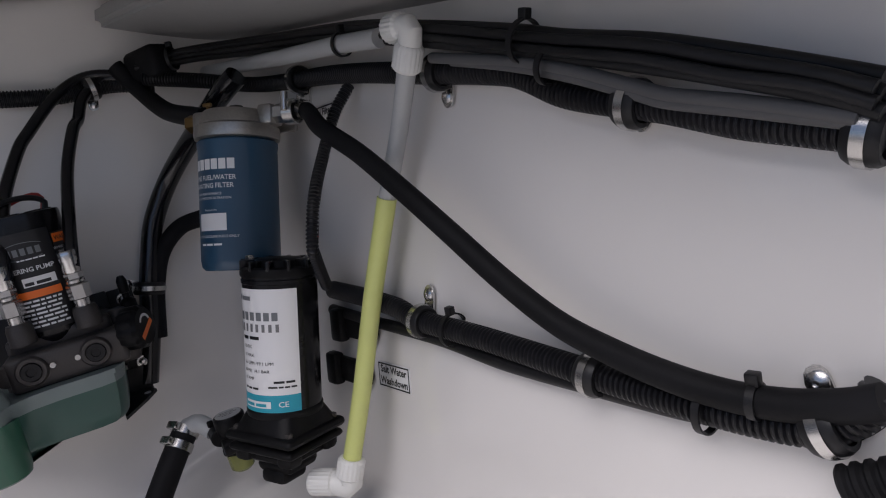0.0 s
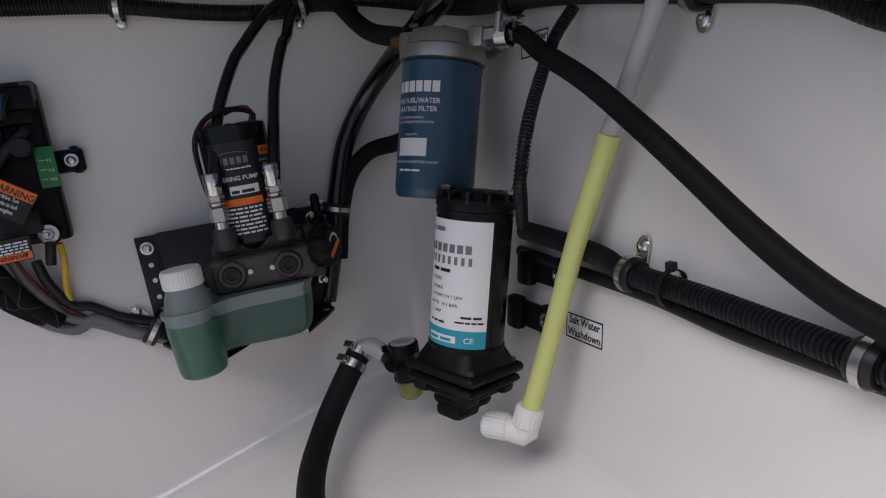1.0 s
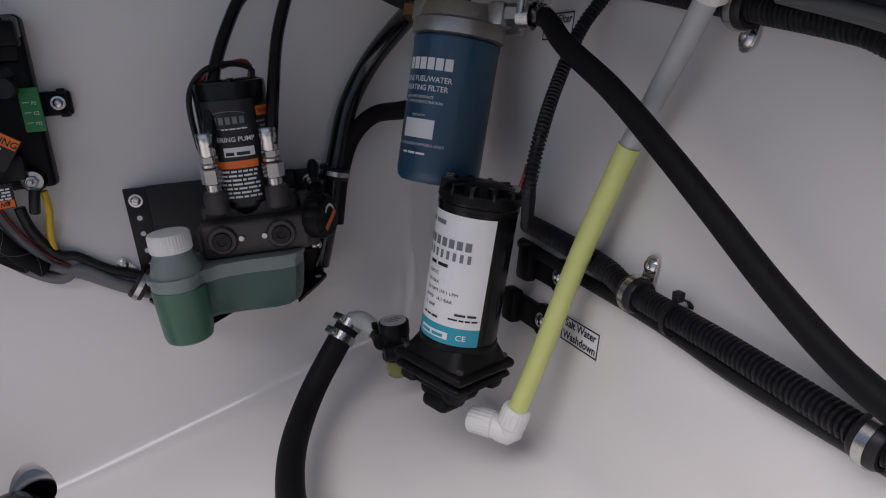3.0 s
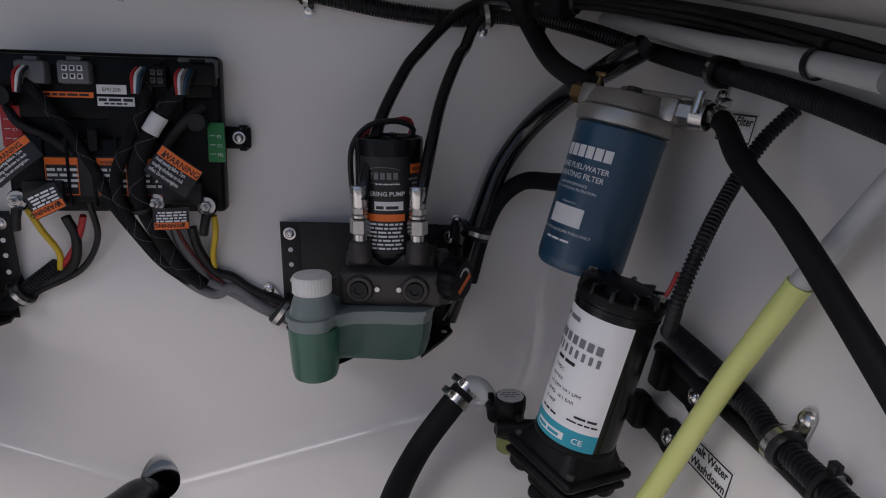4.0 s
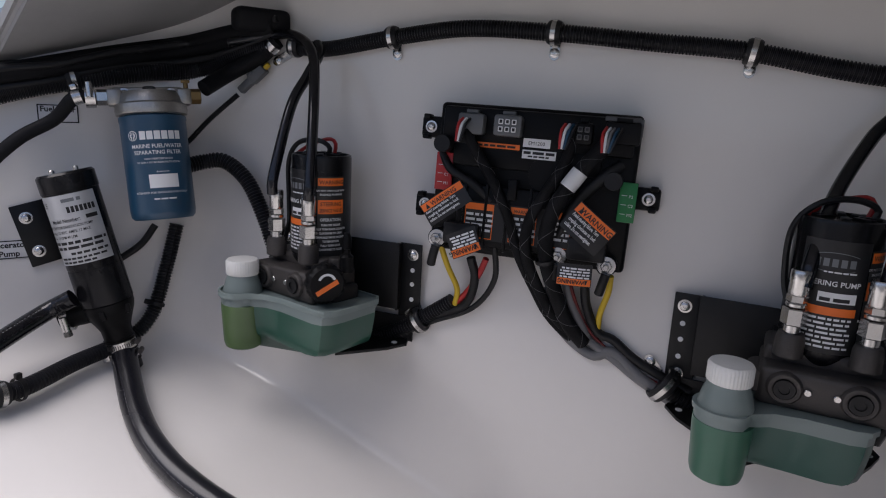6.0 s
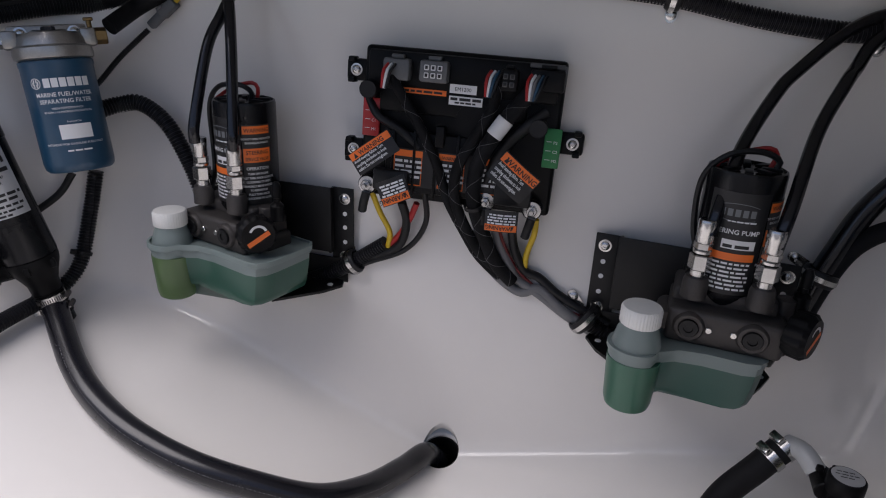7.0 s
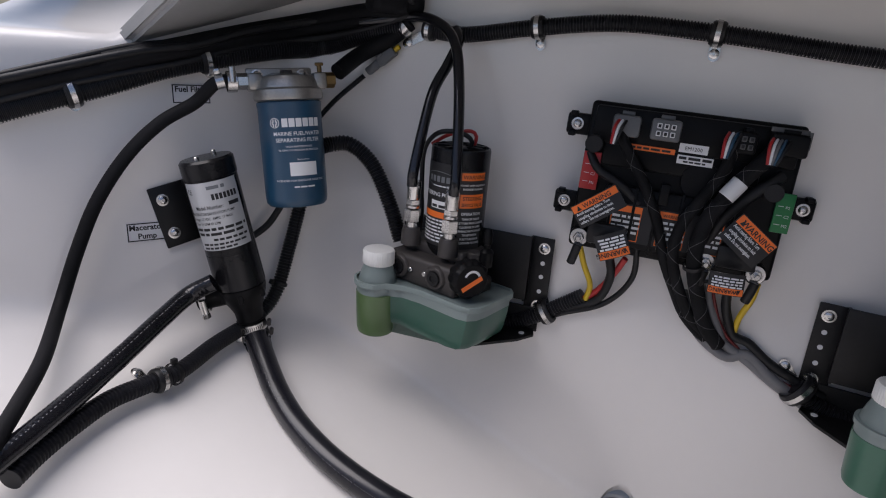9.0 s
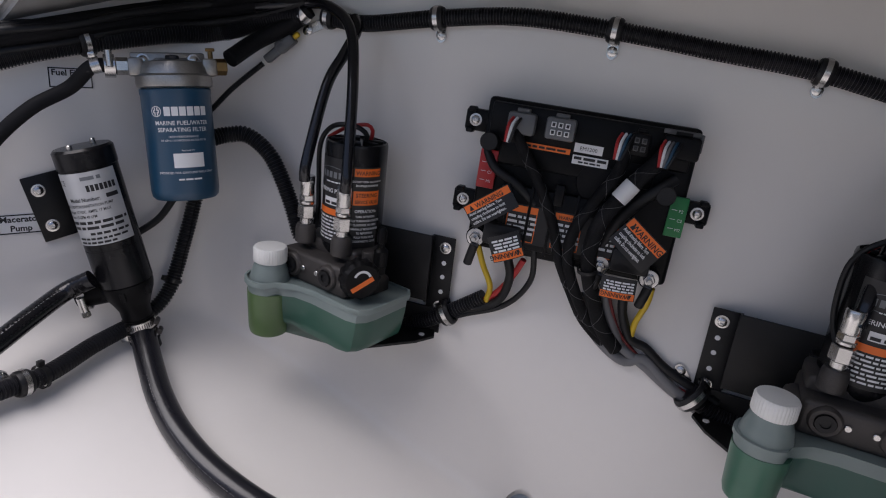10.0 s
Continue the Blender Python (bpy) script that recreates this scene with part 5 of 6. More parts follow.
def warning_tag(m, w, h, label, upside=False):
    """A printed tag wrapped round a cable, slightly curled."""
    root = thing("warning_tag", m, label, "warning tag", "warning tags")

    def on(u, v, lift=0.0):
        return Vector((u, -lift + 0.004 * math.cos(u / w * 3.0) * -1 + 0.0015 * math.sin(v / h * 4), v))
    bm = bmesh.new()
    n = 12
    cols = [[[bm.verts.new(on(-w / 2 + w * i / n, -h / 2 + h * j / 4, lift)) for j in range(5)] for i in range(n + 1)] for lift in (0.0, 0.0008)]
    for lay in cols:
        for i in range(n):
            for j in range(4):
                bm.faces.new((lay[i][j], lay[i + 1][j], lay[i + 1][j + 1], lay[i][j + 1]))
    a, b = cols
    for i in range(n):
        for j in (0, 4):
            bm.faces.new((a[i][j], a[i + 1][j], b[i + 1][j], b[i][j]))
    for j in range(4):
        for i in (0, n):
            bm.faces.new((a[i][j], a[i][j + 1], b[i][j + 1], b[i][j]))
    bmesh.ops.recalc_face_normals(bm, faces=bm.faces)
    part("tag_sheet", bm, "ink", root, "black tag")
    face = (lambda u, v, lift=0.0: on(-u, -v, lift)) if upside else on
    print_patch("orange_band", root, face, "orange", -w / 2 + 0.001, h * 0.16, w / 2 - 0.001, h / 2 - 0.001, 0.0014, "orange warning band", 12)
    words("WARNING", root, face, "ink", 0.003, h * 0.21, h * 0.27, 0.0019, "CENTER", 0.95, 0.02)
    tri = bmesh.new()
    tri.faces.new([tri.verts.new(face(u, v, 0.0019)) for u, v in ((-w * 0.40, h * 0.20), (-w * 0.30, h * 0.20), (-w * 0.35, h * 0.42))])
    part("triangle_sign", tri, "ink", root)
    if upside:
        bars(root, face, "whiteink", [(-w / 2 + 0.003, w / 2 - 0.004, h * 0.06 - k * h * 0.13, h * 0.075) for k in range(4)], 0.0015)
    else:
        for k, s in enumerate(("Avoid steering failure. Turn", "coupling clockwise to lock", "collars. Do not overtighten.")):
            words(s, root, face, "whiteink", -w / 2 + 0.003, h * 0.02 - k * h * 0.185, h * 0.165, 0.0019, "LEFT", (w - 0.006) / (len(s) * h * 0.165 * 0.5), 0.02)


def on_module(x, y, z, roll, tilt=0, yaw=0):
    return ECU @ pose(x, y, z, tilt, roll, yaw)


warning_tag(on_module(-0.100, -0.085, -0.030, -38), 0.066, 0.032, "orange and black warning tag wrapped round a cable")
warning_tag(on_module(-0.073, -0.075, -0.080, -26), 0.042, 0.034, "orange and black warning tag hanging upside down on cables", True)
warning_tag(on_module(0.086, -0.088, -0.040, 36), 0.058, 0.040, "orange and black warning tag tilted on the wire harness")
warning_tag(on_module(0.076, -0.075, -0.102, -2), 0.044, 0.028, "orange and black warning tag hanging upside down on cables", True)

line = spline(LINES["ecu_c"], 0.004)
k = min(range(1, len(line) - 1), key=lambda i: (line[i] - ECU @ Vector((0.058, -0.09, 0.022))).length)
t = (line[k + 1] - line[k - 1]).normalized()
bm = rod(bmesh.new(), 0.0112, 0.026, (0, 0, 0), "z", 24, 0.0005)
ob = part("cable_marker", bm, "label")
ob.matrix_world = Matrix.Translation(line[k]) @ t.to_track_quat("Z", "Y").to_matrix().to_4x4()
tagged(ob, "white sleeve marker on the braided harness", "cable marker")


# washdown pump on the right wall
def washdown_pump(m):
    root = thing("washdown_pump", m, "black washdown pump with a white and teal label", "water pump")
    R = 0.0405
    mot = part("motor", lathed([(0.030, -0.004), (R, 0.0), (R, 0.152), (0.0415, 0.153), (0.0415, 0.157), (R, 0.158), (R, 0.164)], 48), "blackpaint", root, "black motor can")
    cap = part("end_cap", lathed([(0.0415, 0.160), (0.0425, 0.163), (0.0420, 0.170), (0.038, 0.172), (0.031, 0.168), (0.028, 0.170), (0.027, 0.178), (0.024, 0.180), (0.0, 0.180)], 40), "plastic", mot, "slotted black end cap")
    for k in range(12):
        part("cap_rib", box(bmesh.new(), (0.016, 0.0045, 0.012), (0, 0, 0), 0.0012, pose(0, 0, 0, 0, 0, k * 30) @ Matrix.Translation((0.0345, 0, 0.1735))), "blackpaint", cap)
    part("red_lead", sweep([(0.026, 0.022, 0.172), (0.028, 0.026, 0.182), (0.026, 0.032, 0.196), (0.024, 0.036, 0.204)], 0.0022, 8), "red", mot, "red motor lead")
    for a in (15, 195):
        part("cap_bolt", hexagon(bmesh.new(), 0.005, 0.006, (0.037 * math.cos(radians(a)), 0.037 * math.sin(radians(a)), 0.180)), "steel", mot)
    on = round_on(R)
    print_patch("label_sheet", mot, on, "label", -0.052, 0.026, 0.050, 0.148, 0.0005, "white printed label", 24)
    print_patch("teal_band", mot, on, "teal", -0.052, 0.006, 0.050, 0.0262, 0.0006, "teal band of the label", 24)
    mk = bmesh.new()
    for k in range(7):
        patch(mk, on, -0.030 + k * 0.0088, 0.112, -0.0238 + k * 0.0088, 0.1215, 0.0009, 2)
    part("maker_mark", mk, "greyink", mot, "dark block mark")
    mk = bmesh.new()
    for k in range(8):
        patch(mk, on, -0.026 + k * 0.0075, 0.099, -0.0225 + k * 0.0075, 0.108, 0.0009, 1)
    part("model_mark", mk, "greycable", mot)
    bars(mot, on, "greyink", [(-0.034, -0.002, 0.1345, 0.0048)])
    words("12VDC", mot, on, "ink", -0.018, 0.080, 0.0052, 0.0009)
    words("18 MAX", mot, on, "ink", -0.018, 0.070, 0.0052, 0.0009)
    words("5.0 GPM /19.1 LPM", mot, on, "ink", -0.018, 0.061, 0.0052, 0.0009)
    words("60 PSI   /4.1 BAR", mot, on, "ink", -0.018, 0.052, 0.0052, 0.0009)
    words("15 AMP", mot, on, "ink", -0.018, 0.043, 0.0052, 0.0009)
    bars(mot, on, "ink", [(-0.018, 0.014, 0.090, 0.0038), (0.022, 0.044, 0.040, 0.0026), (0.016, 0.046, 0.0345, 0.002), (-0.018, 0.004, 0.032, 0.0024)])
    words("CE", mot, on, "whiteink", 0.026, 0.0125, 0.009, 0.0009, "LEFT", 1.0, 0.01)
    print_patch("notice_bar", mot, on, "label", -0.018, 0.011, 0.018, 0.019, 0.0009)
    bars(mot, on, "teal", [(-0.016, 0.016, 0.0128, 0.0035)], 0.0013)
    # square foot, turned on its corner, and the pump head under it
    q = pose(0, 0, 0, 0, 0, 4)
    bm = bmesh.new()
    box(bm, (0.096, 0.096, 0.012), (0, 0, -0.012), 0.006, q, 3)
    lathe(bm, [(0.0408, 0.020), (0.0418, 0.018), (0.0418, 0.012), (0.0405, 0.010)], 40)
    n = 48
    low, up = [], []
    for k in range(n):
        a = 2 * math.pi * k / n
        c, s = math.cos(a), math.sin(a)
        e = 0.042 / max(abs(c), abs(s)) * (0.94 if abs(abs(c) - abs(s)) < 0.15 else 1.0)
        low.append(bm.verts.new(q @ Vector((e * c, e * s, -0.007))))
        up.append(bm.verts.new(q @ Vector((0.0402 * c, 0.0402 * s, 0.016))))
    for k in range(n):
        bm.faces.new((low[k], low[(k + 1) % n], up[(k + 1) % n], up[k]))
    bmesh.ops.recalc_face_normals(bm, faces=bm.faces)
    base = part("flange", bm, "plastic", root, "black square pump flange")
    base.matrix_local = pose(0, 0, -0.014)
    bm = bmesh.new()
    box(bm, (0.092, 0.092, 0.010), (0, 0, 0), 0.006, Matrix.Translation((0, 0, -0.026)) @ q, 3)
    box(bm, (0.070, 0.070, 0.016), (0, 0, 0), 0.010, Matrix.Translation((0, 0, -0.038)) @ q, 3)
    for sx in (-1, 1):
        for sy in (-1, 1):
            box(bm, (0.022, 0.022, 0.020), (0, 0, 0), 0.006, Matrix.Translation((0, 0, -0.034)) @ q @ Matrix.Translation((sx * 0.030, sy * 0.030, 0)))
    box(bm, (0.050, 0.050, 0.018), (0, 0, 0), 0.008, Matrix.Translation((0, 0, -0.052)) @ q)
    box(bm, (0.034, 0.040, 0.018), (0, -0.006, -0.064), 0.006, q)
    part("pump_head", bm, "plastic", root, "black ribbed pump head").matrix_local = pose(0, 0, -0.014)
    for sx in (-1, 1):
        for sy in (-1, 1):
            p = q @ Vector((sx * 0.037, sy * 0.037, -0.004))
            part("bolt", hexagon(bmesh.new(), 0.0042, 0.006, tuple(p)), "castdark", base)
    return root


SW = axis_pose((0.552, -0.359, 0.320), (0.591, -0.360, 0.491), (-0.88, -0.475, 0)) @ Matrix.Diagonal((1, 1, 0.93, 1))
swp = washdown_pump(SW)
for p in ((0.647, -0.387, 0.382), (0.637, -0.368, 0.327)):
    m = SW.inverted() @ against(p, 0.004)
    bm = bmesh.new()
    rod(bm, 0.0185, 0.009, (0.004, -0.003, 0), "y", 28, 0.002)
    box(bm, (0.050, 0.009, 0.030), (-0.022, -0.004, 0), 0.003, None)
    box(bm, (0.024, 0.016, 0.040), (-0.050, -0.010, 0), 0.005, None)
    bmesh.ops.transform(bm, matrix=m, verts=bm.verts)
    ft = part("mounting_foot", bm, "plastic", swp, "black mounting foot")
    screw(ft, m @ Vector((0.006, -0.0075, 0)), m.to_3x3().to_4x4())


def nut(root, at, direction, r=0.0165, length=0.024):
    d = Vector(direction).normalized()
    m = Matrix.Translation(at) @ d.to_track_quat("Z", "Y").to_matrix().to_4x4()
    bm = fluted([(r * 0.8, -length / 2), (r, -length / 2 + 0.003), (r, length / 2 - 0.003), (r * 0.85, length / 2), (0, length / 2)], 20, 0.0006, m)
    return part("compression_nut", bm, "whiteplastic", root, "white ribbed compression nut")


# the yellowish water tube with its white elbows
LOW, TOP = Vector((0.583, -0.419, 0.234)), Vector(LINES["tube_line"][-1])
CROSS = Vector(LINES["tube_line"][3])
d = (Vector(LINES["tube_line"][1]) - LOW).normalized()
ROOT_LOW = LOW + d * 0.020
tube = part("water_tube", sweep([ROOT_LOW] + LINES["tube_line"][1:4], 0.0100, 18), "yellowtube")
tagged(tube, "stiff yellow-green water tube rising from the pump", "water tube")
part("upper_length", sweep([CROSS, LINES["tube_line"][4], TOP], 0.0086, 18), "whitehose", tube, "milky white upper length of the tube")
el = thing("pipe_elbow", Matrix.Translation(LOW), "white plastic pipe elbow under the washdown pump", "pipe elbow", "pipe elbows")
inv = el.matrix_world.inverted()
nut(el, d * 0.016, d, 0.0145)
side = (Vector((0.537, -0.376, 0.239)) - LOW).normalized()
nut(el, side * 0.030, side, 0.0140, 0.03)
part("elbow_body", sweep([d * 0.012, Vector((0, 0, -0.004)), side * 0.02], 0.013, 16), "whiteplastic", el)
el = thing("pipe_elbow", Matrix.Translation(TOP), "white plastic pipe elbow among the cables", "pipe elbow", "pipe elbows")
d2 = (TOP - CROSS).normalized()
w2 = (Vector(LINES["white_hose"][-2]) - Vector(LINES["white_hose"][-1])).normalized()
nut(el, -d2 * 0.002, d2, 0.0126, 0.024)
part("elbow_body", sweep([d2 * 0.008, d2 * 0.024 + w2 * 0.004, d2 * 0.026 + w2 * 0.02], 0.0104, 18), "whiteplastic", el)
nut(el, d2 * 0.026 + w2 * 0.024, w2, 0.0124, 0.022)


# strainer and pressure switch at the pump's inlet
def inlet_strainer():
    root = thing("inlet_strainer", pose(0.503, -0.228, 0.259), "black inlet strainer with a clear amber bowl and a switch", "strainer")
    part("switch_cap", lathed([(0.0185, 0.012), (0.0195, 0.016), (0.0195, 0.030), (0.018, 0.032), (0.0, 0.032)], 32), "plastic", root, "round black switch cap")
    on = lambda u, v, lift=0.0: Vector((u, v, 0.0322 + lift))
    bm = bmesh.new()
    bm.faces.new([bm.verts.new(on(0.0165 * math.cos(2 * math.pi * k / 28), 0.0165 * math.sin(2 * math.pi * k / 28), 0.0003)) for k in range(28)])
    part("switch_label", bm, "silver", root, "round grey label")
    bars(root, on, "ink", [(-0.010, 0.010, 0.006, 0.0016), (-0.012, 0.012, 0.001, 0.0016), (-0.008, 0.008, -0.004, 0.0016)], 0.0006)
    bm = lathed([(0.016, -0.014), (0.018, -0.010), (0.018, 0.012)], 28)
    rod(bm, 0.011, 0.06, (0.012, -0.018, -0.002), "x")
    rod(bm, 0.012, 0.035, (-0.016, 0.016, 0.006), "y")
    part("strainer_body", bm, "plastic", root)
    part("bowl", lathed([(0.0, -0.044), (0.011, -0.044), (0.015, -0.040), (0.0165, -0.014), (0.015, -0.012)], 32), "bowl", root, "clear amber strainer bowl")
    bm = bmesh.new()
    ring(bm, 0.0165, 0.0022, 0.005, (0, 0, -0.015))
    part("bowl_ring", bm, "plastic", root)
    a, b = Vector((-0.020, 0.030, 0.008)), Vector(LINES["inlet_right"][0]) - root.matrix_world.translation
    part("barb", sweep([a, (a + b) / 2 + Vector((0, 0, 0.008)), b], 0.012, 16), "whitehose", root, "pale hose barb")
    t = (Vector(LINES["inlet_right"][1]) - Vector(LINES["inlet_right"][0])).normalized()
    for s in (0.006, 0.026):
        m = Matrix.Translation(b + t * s) @ t.to_track_quat("Z", "Y").to_matrix().to_4x4()
        bm = lathe_open(bmesh.new(), [(0.0166, -0.0055), (0.0182, -0.0055), (0.0182, 0.0055), (0.0166, 0.0055), (0.0166, -0.0055)], 28, m)
        box(bm, (0.018, 0.009, 0.010), (0, 0, 0), 0.002, m @ Matrix.Translation((0, 0.021, 0)))
        part("hose_clamp", bm, "steel", root, "stainless worm-drive hose clamp")
    for p in ((0.008, -0.024, 0.016), (-0.022, 0.018, 0.022), (-0.004, 0.026, 0.020)):
        part("wing_screw", box(bmesh.new(), (0.008, 0.006, 0.009), p, 0.002), "plastic", root)


inlet_strainer()


# macerator pump on the left wall
def macerator(m):
    root = thing("macerator_pump", m, "black macerator pump with a silver label on the side wall", "macerator pump")
    L, R = 0.176, 0.0395
    mot = part("motor", lathed([(0.036, 0.0), (R, 0.003), (R, 0.052), (R - 0.0008, 0.0525), (R - 0.0008, 0.054), (R, 0.0545), (R, L - 0.024), (R + 0.0012, L - 0.023), (R + 0.0012, L - 0.003), (R - 0.002, L), (0.0, L)], 52), "blackpaint", root, "glossy black motor can")
    for a in (70, 250):
        part("end_screw", rod(bmesh.new(), 0.004, 0.006, (0.026 * math.cos(radians(a)), 0.026 * math.sin(radians(a)), L + 0.002)), "steel", mot)
    on = round_on(R)
    print_patch("label_sheet", mot, on, "silver", -0.045, 0.062, 0.045, L - 0.026, 0.0005, "silver printed label", 24)
    words("CE", mot, on, "ink", -0.040, L - 0.040, 0.009, 0.0009)
    bars(mot, on, "greyink", [(-0.004, 0.022, L - 0.0355, 0.0042)])
    mk = bmesh.new()
    for k in range(7):
        patch(mk, on, 0.000 + k * 0.0058, L - 0.049, 0.0042 + k * 0.0058, L - 0.0415, 0.0009, 1)
    part("maker_mark", mk, "ink", mot, "dark block mark")
    words("Model Number:", mot, on, "ink", -0.030, L - 0.060, 0.0068, 0.0009, "LEFT", 1.0, 0.01)
    bars(mot, on, "ink", [(0.022, 0.042, L - 0.0595, 0.005)])
    words("MACERATOR/SANITATION PUMP", mot, on, "ink", -0.042, L - 0.067, 0.0050, 0.0009, "LEFT", 0.95, 0.01)
    words("Voltage: 12 VDC  AMPS: 17 MAX", mot, on, "ink", -0.042, L - 0.0735, 0.0050, 0.0009, "LEFT", 0.95, 0.01)
    words("Flow: 13 GPM 49 LPM", mot, on, "ink", -0.040, L - 0.080, 0.0050, 0.0009, "LEFT", 0.95, 0.01)
    bars(mot, on, "ink", [(-0.042, 0.042, L - 0.0875, 0.0036), (-0.040, 0.040, L - 0.094, 0.0036), (-0.014, 0.040, L - 0.101, 0.003), (-0.036, 0.036, L - 0.107, 0.0026), (-0.036, 0.02, L - 0.112, 0.0026)])
    # pump chamber and outlet neck
    part("chamber", lathed([(0.0, -0.052), (0.022, -0.052), (0.023, -0.036), (0.028, -0.026), (0.036, -0.012), (0.0385, -0.004), (0.0385, 0.001), (0.037, 0.002)], 44), "plastic", root, "black plastic pump chamber")
    prof = [(0.0185, -0.098), (0.0215, -0.096)]
    for k in range(9):
        prof += [(0.0213, -0.0855 + k * 0.0036), (0.0229, -0.0845 + k * 0.0036), (0.0229, -0.0835 + k * 0.0036), (0.0213, -0.0825 + k * 0.0036)]
    bm = lathed(prof + [(0.0215, -0.052), (0.024, -0.050)], 36)
    part("threaded_neck", bm, "plastic", root, "black threaded neck")
    bm = bmesh.new()
    rod(bm, 0.017, 0.062, (-0.040, -0.006, -0.004), "x")
    part("side_port", bm, "plastic", root)
    for z in (-0.060, -0.074):
        cl = part("hose_clamp", ring(bmesh.new(), 0.0216, 0.0014, 0.011, (0, 0, z)), "steel", root, "stainless worm-drive hose clamp")
        part("clamp_housing", box(bmesh.new(), (0.012, 0.014, 0.010), (-0.026, -0.004, z), 0.002), "steel", cl)
        part("clamp_screw", rod(bmesh.new(), 0.0036, 0.016, (0.027, -0.004, z), "y"), "castdark", cl)
        for k in range(22):
            part("slot", box(bmesh.new(), (0.0006, 0.0012, 0.006), (0, 0, 0), 0, Matrix.Translation((0, 0, z)) @ pose(0, 0, 0, 0, 0, 180 + k * 8.5) @ Matrix.Translation((0.0230, 0, 0))), "castdark", cl)
    bm = bmesh.new()
    ring(bm, 0.0195, 0.0014, 0.011, (-0.060, -0.006, -0.004), "x")
    rod(bm, 0.006, 0.022, (-0.060, -0.028, -0.012), "z")
    hexagon(bm, 0.007, 0.008, (-0.060, -0.028, -0.024))
    part("hose_clamp", bm, "steel", root, "stainless worm-drive hose clamp")
    for a in (-60, 0, 60, 180):
        part("wing_screw", box(bmesh.new(), (0.008, 0.008, 0.012), (0.037 * math.sin(radians(a)), -0.037 * math.cos(radians(a)), -0.010), 0.002), "plastic", root)
    return root


MAC = axis_pose(MACF, MACH, (0.55, -0.83, 0.2)) @ Matrix.Diagonal((0.94, 0.94, 1.14, 1))
mac = macerator(MAC)
pl = against((-0.710, -0.299, 0.470), 0.003, -14)
m = MAC.inverted() @ pl
bm = bmesh.new()
box(bm, (0.052, 0.004, 0.094), (0.004, 0, 0), 0.0015)
box(bm, (0.004, 0.05, 0.094), (0.030, -0.024, 0), 0.0015)
bmesh.ops.transform(bm, matrix=m, verts=bm.verts)
pt = part("wall_bracket", bm, "powder", mac, "black steel wall bracket")
for z in (0.026, -0.026):
    screw(pt, m @ Vector((-0.006, -0.0022, z)), m.to_3x3().to_4x4())


# engraved wall labels
def wall_label(at, w, h, lines, size, roll, label):
    m = against(at, 0.0)
    root = thing("wall_label", m @ pose(0, 0, 0, 0, roll, 0), label, "label", "wall labels")
    part("plate", box(bmesh.new(), (w, 0.0012, h), (0, -0.0008, 0), 0.0004), "label", root)
    on = shifted(flat, (0, -0.0014, 0))
    frame_lines(root, on, "ink", -w / 2 + 0.001, -h / 2 + 0.001, w / 2 - 0.001, h / 2 - 0.001, 0.0017, 0.0003)
    for k, s in enumerate(lines):
        v = (len(lines) / 2 - k - 1) * size * 1.12 + size * 0.26
        words(s, root, on, "ink", 0, v, size, 0.0003, "CENTER", 1.0, 0.028)


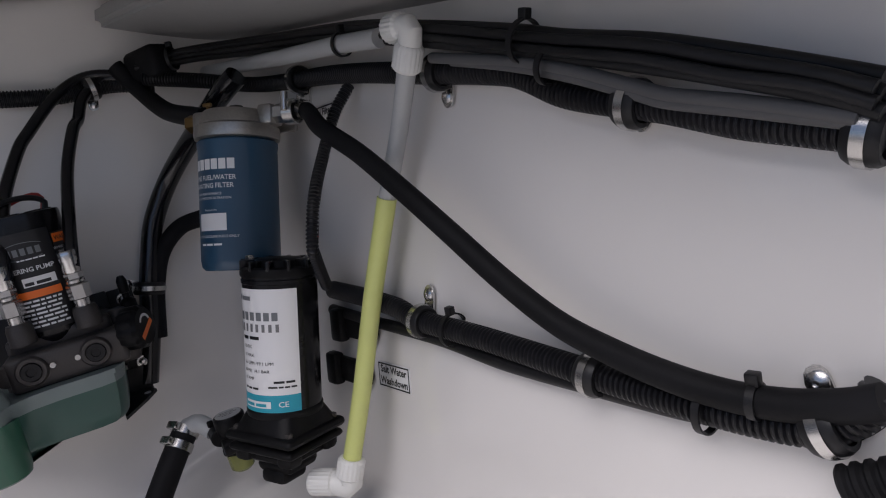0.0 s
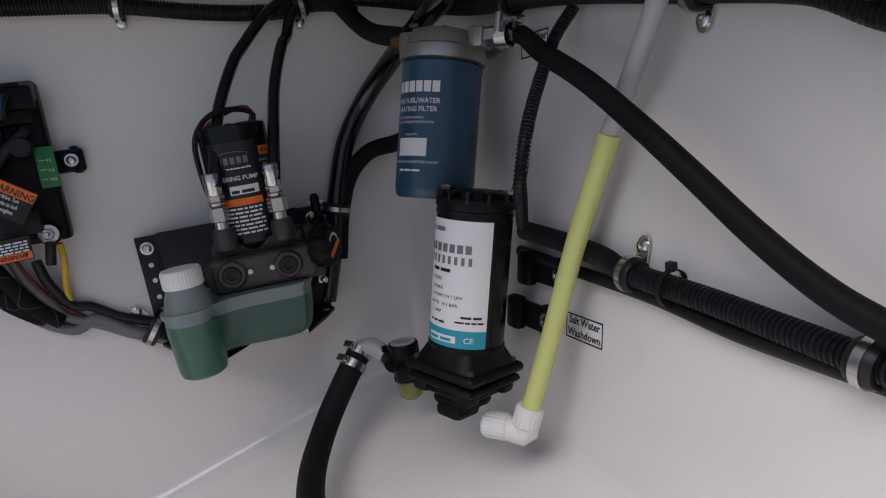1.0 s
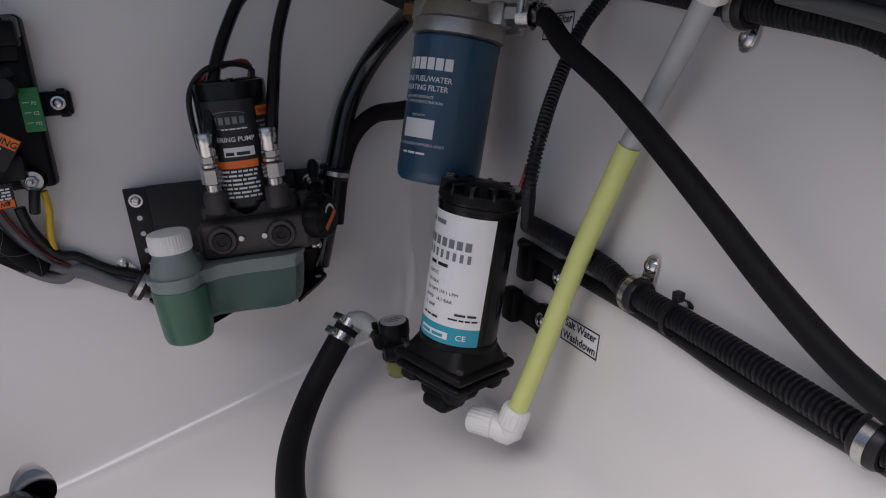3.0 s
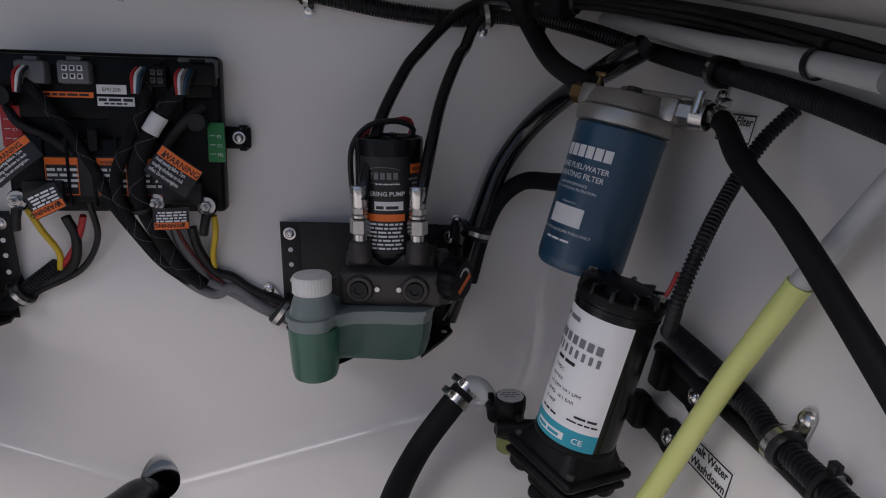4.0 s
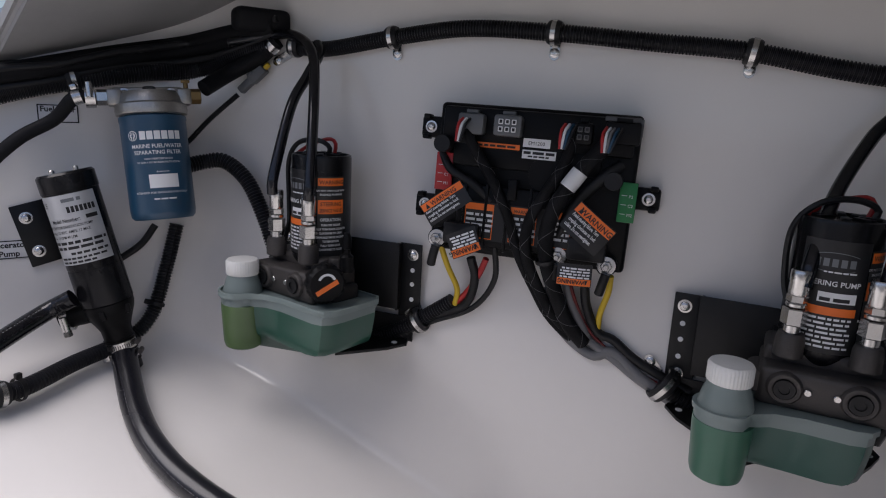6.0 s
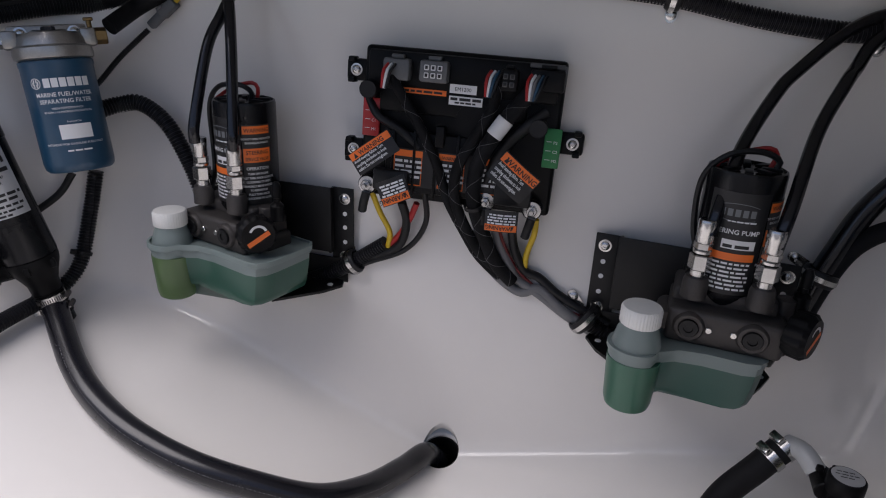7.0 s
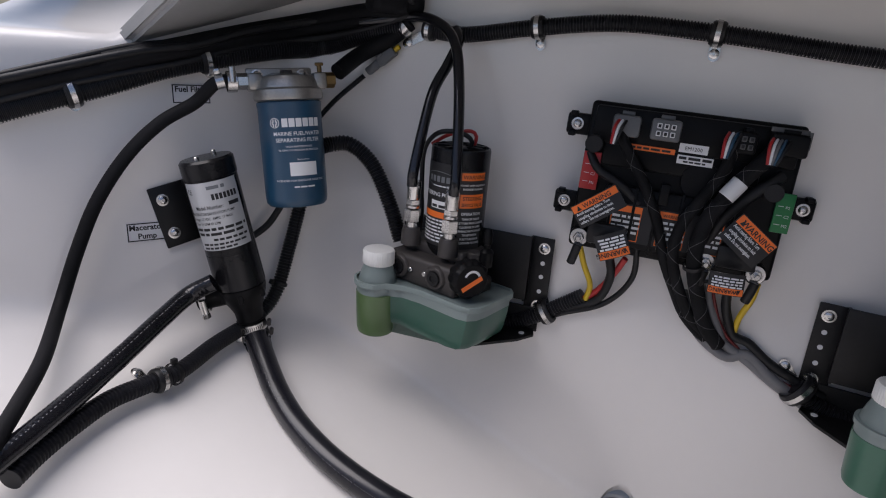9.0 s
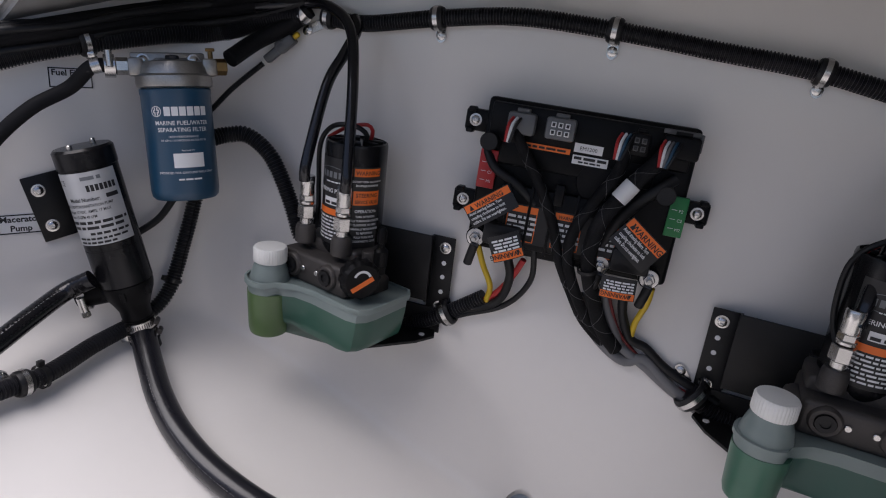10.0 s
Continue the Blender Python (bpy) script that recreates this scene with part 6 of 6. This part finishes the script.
wall_label((0.659, -0.426, 0.328), 0.062, 0.029, ("Salt Water", "Washdown"), 0.0115, 0, "white wall label lettered in black beside the pump")
wall_label((-0.728, -0.331, 0.448), 0.056, 0.029, ("Macerator", "Pump"), 0.0115, 0, "white wall label lettered in black beside the macerator")
wall_label((0.684, -0.313, 0.627), 0.056, 0.029, ("Fuel Filter", ""), 0.0115, 0, "white wall label lettered in black behind a hose")
wall_label((-0.698, -0.257, 0.649), 0.056, 0.029, ("Fuel Filter", ""), 0.0115, 0, "white wall label lettered in black behind a hose")

# grey plug on a wire near the corner
a, b = Vector(LINES["grey_conn"][0]), Vector(LINES["grey_conn"][1])
d = (b - a).normalized()
m = Matrix.Translation((a + b) / 2) @ d.to_track_quat("Z", "Y").to_matrix().to_4x4()
root = thing("wire_connector", m, "grey plastic inline wire connector near the corner", "connector")
n = (b - a).length
bm = bmesh.new()
box(bm, (0.018, 0.016, n * 0.42), (0, 0, -n * 0.10), 0.003)
box(bm, (0.014, 0.013, n * 0.36), (0, 0, n * 0.26), 0.003)
box(bm, (0.020, 0.005, n * 0.14), (0, 0.007, 0), 0.001)
part("plug_body", bm, "greyplastic", root)
part("yellow_seal", rod(bmesh.new(), 0.004, n * 0.16, (0, 0, -n * 0.36)), "yellow", root, "yellow wire")

# black block in the corner under the right deck, where the cables run in
root = thing("corner_block", pose(0.574, -0.077, 0.757, 0, 0, -62), "black block in the corner under the deck", "cable guide")
bm = bmesh.new()
box(bm, (0.072, 0.040, 0.046), (-0.034, 0, 0.004), 0.010, segs=3)
part("block_body", bm, "matte", root)
root = thing("corner_block", pose(-0.464, -0.078, 0.804, 0, 0, 55), "black block in the corner under the deck", "cable guide")
bm = bmesh.new()
box(bm, (0.085, 0.045, 0.035), (0, 0, 0), 0.010, segs=3)
part("block_body", bm, "matte", root)

# black rubber hose end lying at the foot of the side wall
root = thing("hose_end", pose(0.733, -0.889, 0.356) @ pose(0, 0, 0, 70, 0, 25), "black ribbed rubber hose end by the side wall", "hose end")
prof = [(0.0, -0.020)]
for k in range(5):
    prof += [(0.0095, -0.0195 + k * 0.007), (0.0112, -0.018 + k * 0.007), (0.0112, -0.0155 + k * 0.007), (0.0095, -0.014 + k * 0.007)]
part("ribbed_boot", lathed(prof + [(0.008, 0.018), (0.0, 0.018)], 28), "matte", root)
part("lip", ring(bmesh.new(), 0.0085, 0.002, 0.003, (0, 0, 0.017)), "rubber", root, "round rubber lip")
